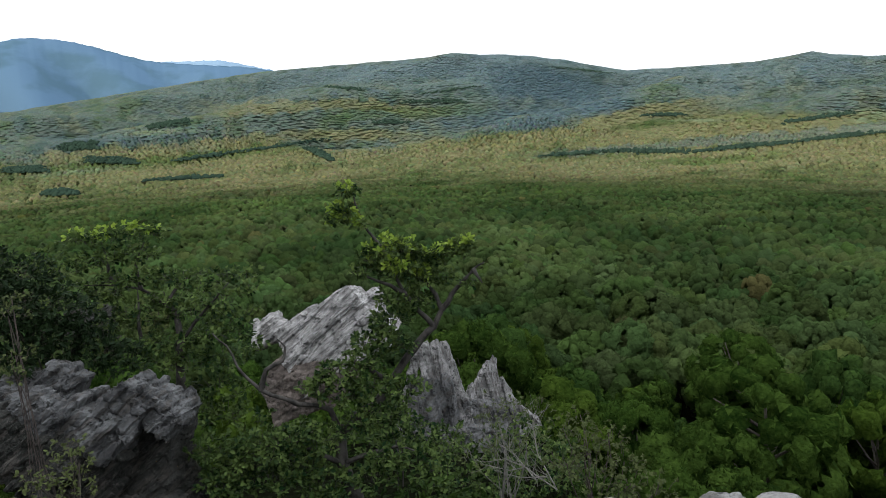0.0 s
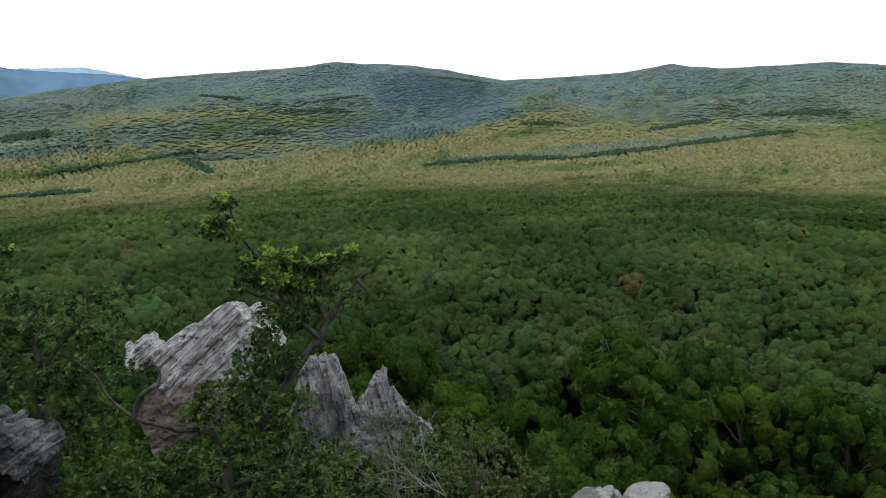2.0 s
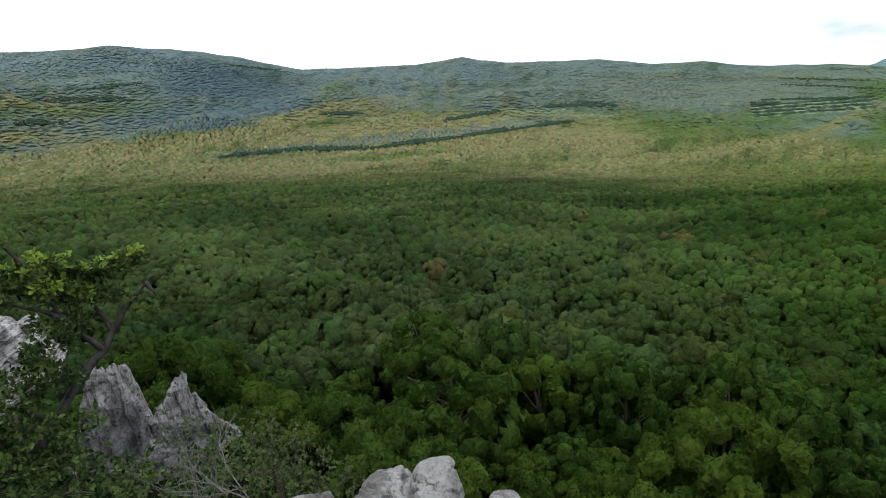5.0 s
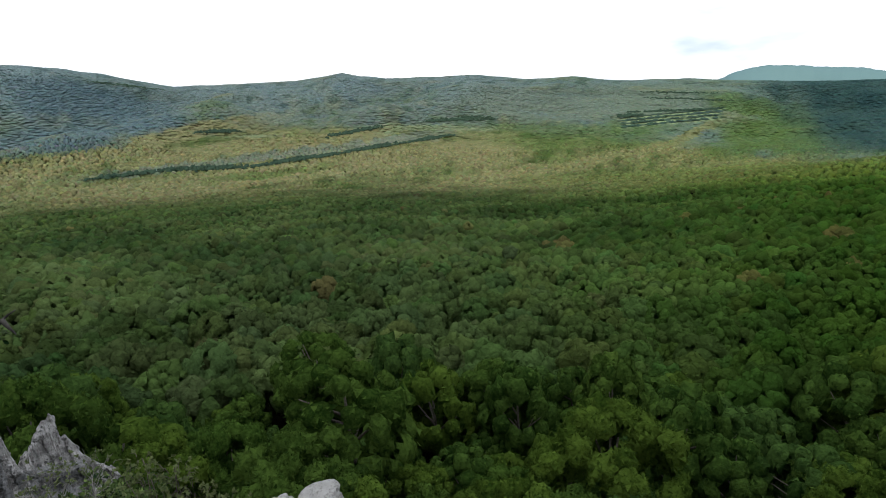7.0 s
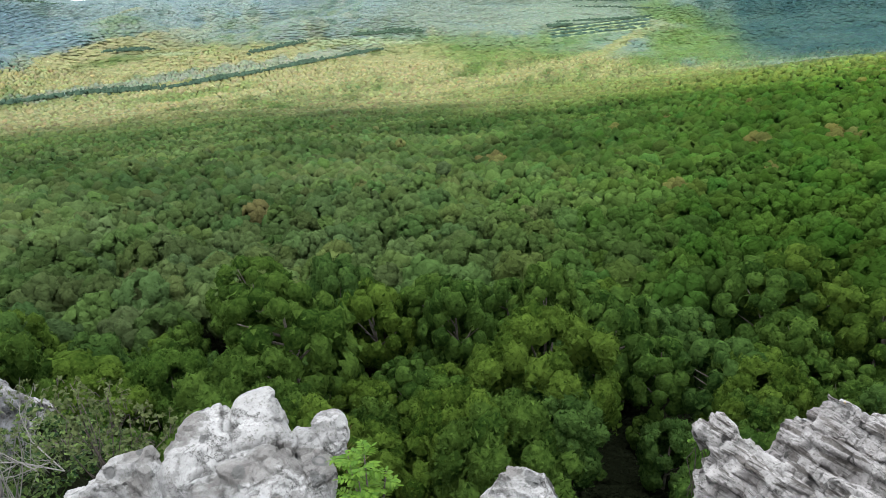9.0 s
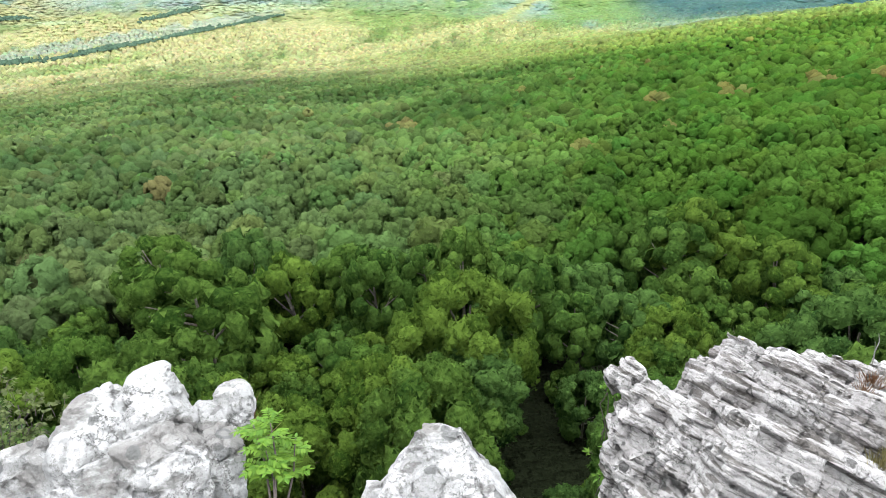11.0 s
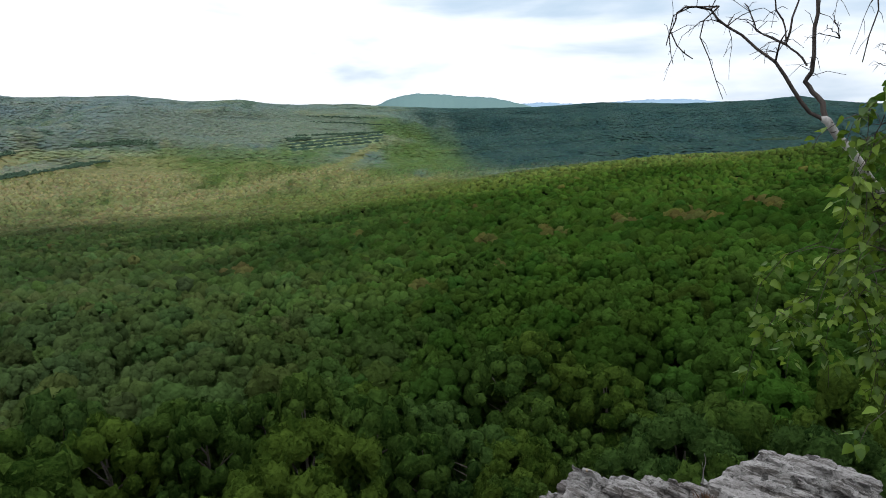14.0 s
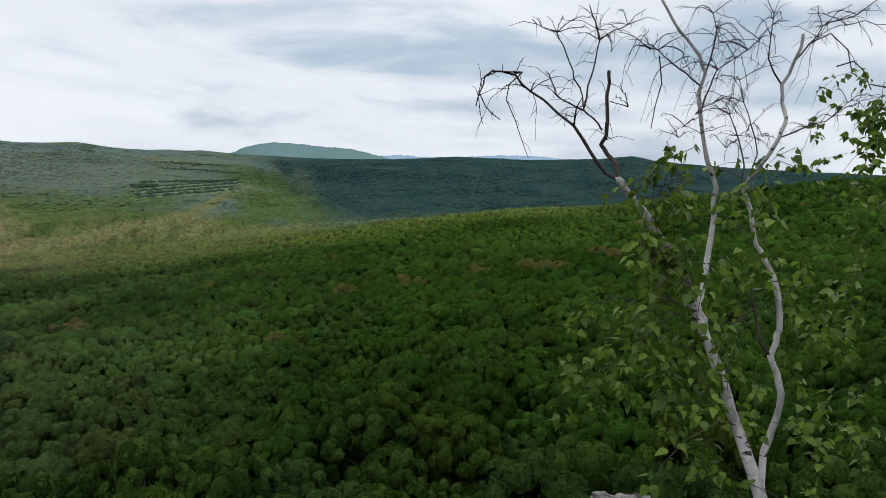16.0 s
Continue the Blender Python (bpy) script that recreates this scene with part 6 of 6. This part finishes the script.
def shrub(name, limbs, tufts, leaf_mat, bark, radius, per, length, shape, seed, label, category, base, sprays=7, twig=0.006, trunk_name="branch", flat=0.85, young=0):
    """A woody plant: bent limbs, fine twigs to the tufts, and leaves."""
    thing = new(name)
    thing.location = base
    b = np.array(base)
    for k, pts in enumerate(limbs):
        r0 = radius if k == 0 else radius * 0.42
        r1 = radius * 0.42 if k == 0 else radius * 0.08
        n = len(pts)
        rng = random.Random(seed + k)
        fine = []
        for i in range(n - 1):                                  # kinks between the knots
            p, q = np.array(pts[i]), np.array(pts[i + 1])
            for s in (0.0, 0.5):
                j = 0.05 * np.linalg.norm(q - p) if s else 0
                fine.append(p * (1 - s) + q * s + np.array([rng.uniform(-j, j) for _ in range(3)]))
        fine.append(np.array(pts[-1]))
        rad = [r0 + (r1 - r0) * i / (len(fine) - 1) for i in range(len(fine))]
        v, f = tube([p - b for p in fine], [max(x, 0.004) * rng.uniform(0.88, 1.14) for x in rad], 8 if k == 0 else 6)
        part("trunk" if k == 0 else trunk_name, v, f, bark, thing)
    (lv, lf), stalks = tuft_leaves(tufts, per, length, shape, seed, sprays, flat=flat)
    tw = [tube([p - b, (p + q) / 2 - b + [0, 0, 0.02], q - b], [twig, twig * 0.8, twig * 0.5], 3) for p, q in stalks[::2]]
    if tw:
        tagged(part("twig", *joined(tw), bark, thing), kind="stuff")
    part("leaves", lv - b, lf, leaf_mat, thing)
    if young:                                                   # fresh shoots on the uppermost tufts, with light from above put into their colour
        (lv, lf), stalks = tuft_leaves([(x, y, z + 0.35 * r, r * 0.8) for x, y, z, r in tufts[:young]], per * 0.5, length * 1.1, shape, seed + 500, sprays, flat=flat)
        part("young_leaves", lv - b, lf, MAT_OAK_BRIGHT, thing, "bright yellow-green young leaves, top light put into their colour")
    return tagged(thing, label, category)


MAT_OAK = foliage("oak_leaves", (0.008, 0.024, 0.007), (0.108, 0.152, 0.042), translucency=0.4, rough=0.45, grain=2.2, contrast=(0.32, 0.72))
MAT_OAK_BRIGHT = foliage("bright_oak_leaves", (0.10, 0.17, 0.02), (0.26, 0.34, 0.055), translucency=0.45, rough=0.4, grain=3.0)
# leaves near black: the deep shade over this shrub is in their colour
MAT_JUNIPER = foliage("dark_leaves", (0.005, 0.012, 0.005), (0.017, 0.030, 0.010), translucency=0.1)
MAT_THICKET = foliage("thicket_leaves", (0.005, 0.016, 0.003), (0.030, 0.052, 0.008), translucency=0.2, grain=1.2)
MAT_PALE = foliage("grey_green_leaves", (0.030, 0.046, 0.016), (0.100, 0.115, 0.042), translucency=0.3)
MAT_BIRCH_LEAF = foliage("birch_leaves", (0.024, 0.064, 0.007), (0.165, 0.250, 0.026), translucency=0.45, rough=0.4, grain=5.0, spec=0.25, contrast=(0.25, 0.75))
MAT_ROWAN = foliage("rowan_leaves", (0.04, 0.095, 0.012), (0.125, 0.20, 0.022), translucency=0.4, rough=0.45)
MAT_TWIG = bark_material("grey_twigs", (0.07, 0.066, 0.06), (0.15, 0.143, 0.13))
MAT_DARK_TWIG = bark_material("dark_twigs", (0.030, 0.024, 0.022), (0.085, 0.07, 0.062))
MAT_LIMB = bark_material("lichened_oak_bark", (0.010, 0.009, 0.008), (0.060, 0.055, 0.05), 7.0, 0.5)
MAT_BIRCH = bark_material("birch_bark", (0.16, 0.15, 0.14), (0.55, 0.535, 0.515), 8.0, 0.3, marks=(0.035, 0.03, 0.028))

shrub("oak_tree", OAK_LIMBS, OAK_TUFTS, MAT_OAK, MAT_LIMB, 0.125, 400, 0.10, "oak", 21, "gnarled small oak with a bent trunk on the rocks", "tree", OAK_LIMBS[0][0], flat=0.5, young=13)
shrub("oak_tree", OAK2_LIMBS, OAK2_TUFTS, MAT_OAK, MAT_LIMB, 0.10, 170, 0.10, "oak", 22, "bushy low oak behind the slanting rock", "tree", OAK2_LIMBS[0][0], flat=0.34, young=4)


def stems(tufts, foot, count, seed):
    rng = random.Random(seed)
    foot = np.array(foot)
    got = []
    for k in range(count):
        q = np.array(tufts[k % len(tufts)][:3])
        mid = foot * 0.45 + q * 0.55 + np.array([rng.uniform(-0.1, 0.1), rng.uniform(-0.1, 0.1), 0.05])
        got.append([tuple(foot + np.array([rng.uniform(-0.08, 0.08), rng.uniform(-0.08, 0.08), 0])), tuple(mid), tuple(q)])
    return got


def foot_of(tufts, drop):
    c = np.mean([t[:3] for t in tufts], axis=0)
    return (c[0], c[1], min(t[2] for t in tufts) - drop)


shrub("oak_scrub", [[tuple(np.array(UNDER_TUFTS[0][:3]) - [0, 0, 2.5]), UNDER_TUFTS[0][:3]]] + [[tuple(np.array(q[:3]) - [0, 0, 1.6]), q[:3]] for q in UNDER_TUFTS[1:]],
      UNDER_TUFTS, MAT_OAK, MAT_LIMB, 0.05, 150, 0.12, "oak", 28, "low oak scrub below the rock blades", "shrub", tuple(np.array(UNDER_TUFTS[0][:3]) - [0, 0, 2.5]))
thick_x, thick_y, thick_rng = scatter(8.5, 34, 1.3, 29, a0=-36, a1=30)
thicket_z = ground_z(thick_x, thick_y)
(tv, tf), _ = tuft_leaves([(x, y, z + 0.35, r) for x, y, z, r in zip(thick_x, thick_y, thicket_z, thick_rng.uniform(0.5, 0.85, len(thick_x)))], 34, 0.15, "slim", 29, flat=0.7)
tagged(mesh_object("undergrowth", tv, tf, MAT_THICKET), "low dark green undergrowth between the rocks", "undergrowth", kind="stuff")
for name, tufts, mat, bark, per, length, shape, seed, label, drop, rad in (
        ("juniper_shrub", DARK_TUFTS, MAT_JUNIPER, MAT_BARK, 420, 0.11, "slim", 23, "dark dense juniper shrub, shade put into its leaf colour", 1.2, 0.05),
        ("hawthorn_shrub", HAW_TUFTS[:6], MAT_PALE, MAT_BARK, 900, 0.04, "oak", 24, "small flowering hawthorn shrub", 0.5, 0.012),
        ("hawthorn_shrub", HAW_TUFTS[6:], MAT_PALE, MAT_DARK_TWIG, 500, 0.045, "oak", 27, "tall thin pale-leaved shrub by the slope", 2.5, 0.006),
        ("pale_shrub", PALE_TUFTS, MAT_PALE, MAT_DARK_TWIG, 1100, 0.034, "birch", 25, "thin grey-green shrub with bare dark twigs", 0.5, 0.012),
        ("grey_shrub", GREY_TUFTS, MAT_PALE, MAT_TWIG, 420, 0.04, "slim", 26, "half-dry shrub with grey branches below the blades", 0.7, 0.014)):
    foot = foot_of(tufts, drop)
    shrub(name, stems(tufts, foot, len(tufts) + 4, seed), tufts, mat, bark, rad, per, length, shape, seed, label, "shrub", foot, sprays=5, twig=0.003)

dead = new("dead_branch")
dead.location = DEAD_TWIGS[0][0]
drng = random.Random(31)
for pts in DEAD_TWIGS:
    o = np.array(DEAD_TWIGS[0][0])
    v, f = tube([np.array(p) - o for p in pts], [0.006 * (1 - 0.7 * i / len(pts)) for i in range(len(pts))], 5)
    part("branch", v, f, MAT_TWIG, dead)
    for i in range(1, len(pts)):
        for _ in range(5):
            p, q = np.array(pts[i - 1]), np.array(pts[i])
            a = p + (q - p) * drng.random()
            d = (q - p) * 0.5 + np.array([drng.uniform(-0.2, 0.2), drng.uniform(-0.2, 0.2), drng.uniform(-0.1, 0.25)])
            v, f = tube([a - o, a + d * 0.5 - o, a + d + [0, 0, 0.03] - o], [0.0025, 0.002, 0.001], 3)
            part("twig", v, f, MAT_TWIG, dead)
tagged(dead, "dead grey branch with fine bare twigs", "branch")


# a young rowan beside the white boulder
def rowan(points, seed):
    rng = np.random.default_rng(seed)
    thing = new("rowan_sapling")
    b = np.array(points[0])
    thing.location = points[0]
    for stem in range(5):
        lean = np.array([math.cos(stem * 1.9), math.sin(stem * 1.9), 0]) * (0.0 if stem == 0 else 0.085)
        path = [np.array(p) + lean * i / 3 - [0, 0, 0.03 * stem * (i > 0)] for i, p in enumerate(points)]
        part("stem", *tube([p - b for p in path], [0.006, 0.005, 0.004, 0.002], 5), MAT_DARK_TWIG, thing)
        for k in range(13):
            s = rng.uniform(0.5, 1.0) * 3
            i = min(int(s), 2)
            p = path[i] * (1 - s + i) + path[i + 1] * (s - i)
            q = k * 2.4 + stem + rng.uniform(-0.3, 0.3)
            L = rng.uniform(0.06, 0.10)
            d = np.array([math.cos(q), math.sin(q), rng.uniform(0.3, 1.3)])
            d /= np.linalg.norm(d)
            sag = np.array([0, 0, -0.5])
            spine = [p + (d * u + sag * u * u * 0.7) * L for u in np.linspace(0, 1, 5)]
            stalk = part("leaf", *tube([x - b for x in spine], [0.0012] * 5, 3), MAT_ROWAN, thing)
            side = np.cross(d, [0, 0, 1.0])
            side /= np.linalg.norm(side)
            bs, ax = [spine[-1]], [d + sag]
            for u in np.linspace(0.25, 0.95, 5):
                for w in (-1, 1):
                    bs.append(p + (d * u + sag * u * u * 0.7) * L)
                    ax.append(side * w + d * 0.6 + [0, 0, -0.25])
            n = len(bs)
            lv, lf = leaves(np.array(bs) - b, np.array(ax), np.array([[0, 0, 1.0]] * n) + rng.normal(0, 0.3, (n, 3)), rng.uniform(0.024, 0.036, n), "slim", rng)
            mesh_object("leaflet", lv, lf, MAT_ROWAN).parent = stalk
    return tagged(thing, "fresh green rowan sapling beside the white boulder", "sapling")


rowan(SAPLING, 41)


# the birch on the edge
def birch():
    thing = new("birch_tree")
    b = np.array(BIRCH[0][1][0])
    thing.location = BIRCH[0][1][0]
    rng = np.random.default_rng(51)
    for kind, pts, r0, r1 in BIRCH:
        fine, n = [], len(pts)
        for i in range(n - 1):
            p, q = np.array(pts[i]), np.array(pts[i + 1])
            for s in (0, 0.5):
                fine.append(p + (q - p) * s + rng.normal(0, 0.003, 3) * (s > 0))
        fine.append(np.array(pts[-1]))
        m = len(fine)
        r0, r1 = r0 * (0.64 if kind == "trunk" else 0.54), r1 * 0.7
        rad = [(r0 + (r1 - r0) * (i / (m - 1)) ** 0.8) * rng.uniform(0.93, 1.08) for i in range(m)]
        slim = r0 < 0.012
        part("branch" if kind != "trunk" else "trunk", *tube([p - b for p in fine], rad, 6 if slim else 12), MAT_DARK_TWIG if slim or kind == "fork" and r0 < 0.018 else MAT_BIRCH, thing)
        # bare side shoots
        if slim or kind == "fork":
            for _ in range(11):
                i = rng.integers(m // 3, m - 1)
                d = unit(rng, 1)[0] * [1, 1, 0.6] + [0, 0, 0.3]
                L = rng.uniform(0.05, 0.18)
                p = fine[i]
                part("twig", *tube([p - b, p + d * L * 0.5 - b, p + d * L + [0, 0, -0.25 * L] - b], [0.0018, 0.0014, 0.0009], 3), MAT_DARK_TWIG, thing)
    for x, y, z, L in BARE_TWIGS:                               # fine bare twigs, rising and then drooping
        for _ in range(3):
            p, q = np.array([x, y, z]), rng.uniform(0, 6.283)
            side, up = np.array([math.cos(q), math.sin(q), 0]), rng.uniform(0.2, 1.1)
            reach, sag = L * rng.uniform(0.35, 0.85), rng.choice([0.3, 0.7, 1.5])
            wob = rng.normal(0, 0.035, (8, 3))
            pts = [p + (side * u + [0, 0, up * u - sag * u ** 2.4] + wob[i] * u) * reach for i, u in enumerate(np.linspace(0, 1, 8))]
            part("twig", *tube([k - b for k in pts], [0.0026 - 0.00025 * i for i in range(8)], 3), MAT_DARK_TWIG, thing)
            for i in (1, 2, 3, 4, 5, 6):
                if rng.random() < 0.25:
                    continue
                d = pts[i + 1] - pts[i]
                d = d / np.linalg.norm(d) + unit(rng, 1)[0] * 0.8
                e = d * reach * rng.uniform(0.12, 0.3)
                part("twig", *tube([pts[i] - b, pts[i] + e * 0.5 + [0, 0, 0.006] - b, pts[i] + e - [0, 0, 0.15 * reach * rng.random()] - b], [0.0013, 0.001, 0.0007], 3), MAT_DARK_TWIG, thing)
    for line in HANGING:                                        # long bare shoots that hang over
        part("twig", *tube([np.array(q) - b for q in line], [0.0034 - 0.0004 * i for i in range(len(line))], 4), MAT_DARK_TWIG, thing)
        for p, q in zip(line[1:], line[2:]):
            p, q = np.array(p), np.array(q)
            e = (q - p) * 0.4 + unit(rng, 1)[0] * 0.035
            part("twig", *tube([p - b, p + e * 0.6 - b, p + e - [0, 0, 0.02] - b], [0.0015, 0.0012, 0.0008], 3), MAT_DARK_TWIG, thing)
    for x, y, z, L in BIRCH_STRANDS + RIGHT_STRANDS:                            # hanging leafy shoots
        for _ in range(1 + (rng.random() < 0.45)):
            leafy(thing, b, np.array([x, y, z]) + rng.normal(0, 0.05, 3), L * rng.uniform(0.6, 1.05), rng)
    return tagged(thing, "slender white-barked birch, half bare, on the cliff edge", "tree")


def leafy(thing, b, p, L, rng):
    """A hanging shoot with birch leaves along it."""
    d = rng.normal(0, 0.12, 3) * [1, 1, 0.2]
    pts = [p, p + d * 0.6 + [0, 0, -0.18 * L], p + d * 1.0 + [0, 0, -0.5 * L], p + d * 1.1 + [0, 0, -0.85 * L]]
    part("shoot", *tube([q - b for q in pts], [0.002, 0.0017, 0.0014, 0.001], 3), MAT_DARK_TWIG, thing)
    nodes = max(4, int(L / 0.045))
    s = np.repeat(np.sort(rng.uniform(0.02, 1.0, nodes)) * 3, rng.integers(2, 6, nodes))
    n = len(s)
    i = np.minimum(s.astype(int), 2)
    P = np.array(pts)
    base = P[i] * (1 - s + i)[:, None] + P[i + 1] * (s - i)[:, None]
    out = unit(rng, n) * [1, 1, 0.6]
    axis = out * 0.9 + [0, 0, -0.55]
    base = base + out * rng.uniform(0.01, 0.045, (n, 1))
    normal = out * 0.6 + rng.normal(0, 0.7, (n, 3)) + [0, 0, 0.6]
    part("leaves", *leaves(base - b, axis, normal, rng.uniform(0.030, 0.056, n), "birch", rng, fold=0.16), MAT_BIRCH_LEAF, thing)


birch()
side = new("birch_branch")
side.location = SIDE_STRANDS[0][:3]
srng = np.random.default_rng(61)
sb = np.array(SIDE_STRANDS[0][:3])
part("branch", *tube([np.array(p[:3]) + [0.25, -0.5, 0.25] - sb for p in SIDE_STRANDS[:4:3]] + [np.array([0.02, 0, 0.02])], [0.012, 0.008, 0.004], 5), MAT_DARK_TWIG, side)
for x, y, z, L in SIDE_STRANDS:
    for _ in range(3):
        leafy(side, sb, np.array([x, y, z]) + srng.normal(0, 0.06, 3), L, srng)
tagged(side, "leafy hanging branch of a second birch", "branch")


# ---------------------------------------------------------------- small plants in the rock joints
MAT_GRASS = foliage("dry_grass", (0.075, 0.07, 0.028), (0.19, 0.165, 0.07), translucency=0.3)
MAT_HEATH = foliage("reddish_heath", (0.06, 0.035, 0.018), (0.16, 0.085, 0.045), translucency=0.2)
MAT_FERN = foliage("bright_scrub", (0.030, 0.075, 0.012), (0.105, 0.18, 0.024), translucency=0.4)


def grass(place, blades, height, material, seed, label):
    rng = np.random.default_rng(seed)
    thing = new("grass_tuft")
    thing.location = place
    n = blades
    q, out = rng.uniform(0, 6.283, n), rng.uniform(0, 0.5, n)
    base = np.stack([np.cos(q) * out * 0.16, np.sin(q) * out * 0.16, np.full(n, -0.02)], 1)
    axis = np.stack([np.cos(q) * out * 1.4, np.sin(q) * out * 1.4, np.ones(n)], 1)
    v, f = leaves(base, axis, rng.normal(0, 1, (n, 3)), height * rng.uniform(0.5, 1.2, n), "blade", rng, fold=0.05)
    tagged(part("grass", v, f, material, thing), kind="stuff")
    return tagged(thing, label, "grass", "tufts in the rock joints")


for k, (place, n, h, mat, text) in enumerate(TUFT_PLACES):
    grass(place, n, h, MAT_HEATH if mat else MAT_GRASS, 70 + k, "reddish dry heath tuft in a rock joint" if mat else "dry yellowish grass tuft in a rock joint")
shrub("cliff_shrub", stems(CLIFF_TUFTS[:2], foot_of(CLIFF_TUFTS[:2], 0.5), 4, 81), CLIFF_TUFTS[:2], MAT_FERN, MAT_DARK_TWIG, 0.008, 500, 0.05, "birch", 81,
      "small leafy shrub on the cliff beside the outcrop", "shrub", foot_of(CLIFF_TUFTS[:2], 0.5), sprays=5, twig=0.003)
shrub("cliff_shrub", stems(CLIFF_TUFTS[2:], foot_of(CLIFF_TUFTS[2:], 0.8), 5, 82), CLIFF_TUFTS[2:], MAT_FERN, MAT_DARK_TWIG, 0.008, 420, 0.06, "slim", 82,
      "light green scrub below the outcrop", "shrub", foot_of(CLIFF_TUFTS[2:], 0.8), sprays=6, twig=0.003)
snag = new("bare_twig")
snag.location = SNAG[0]
part("stem", *tube([np.array(p) - np.array(SNAG[0]) for p in SNAG], [0.006, 0.005, 0.003, 0.002], 4), MAT_TWIG, snag)
part("twig", *tube([np.array(SNAG[1]) - np.array(SNAG[0]), np.array(SNAG[1]) - np.array(SNAG[0]) + [0.05, 0.02, 0.06]], [0.003, 0.0015], 3), MAT_TWIG, snag)
tagged(snag, "bare pale twig standing behind the outcrop", "twig")
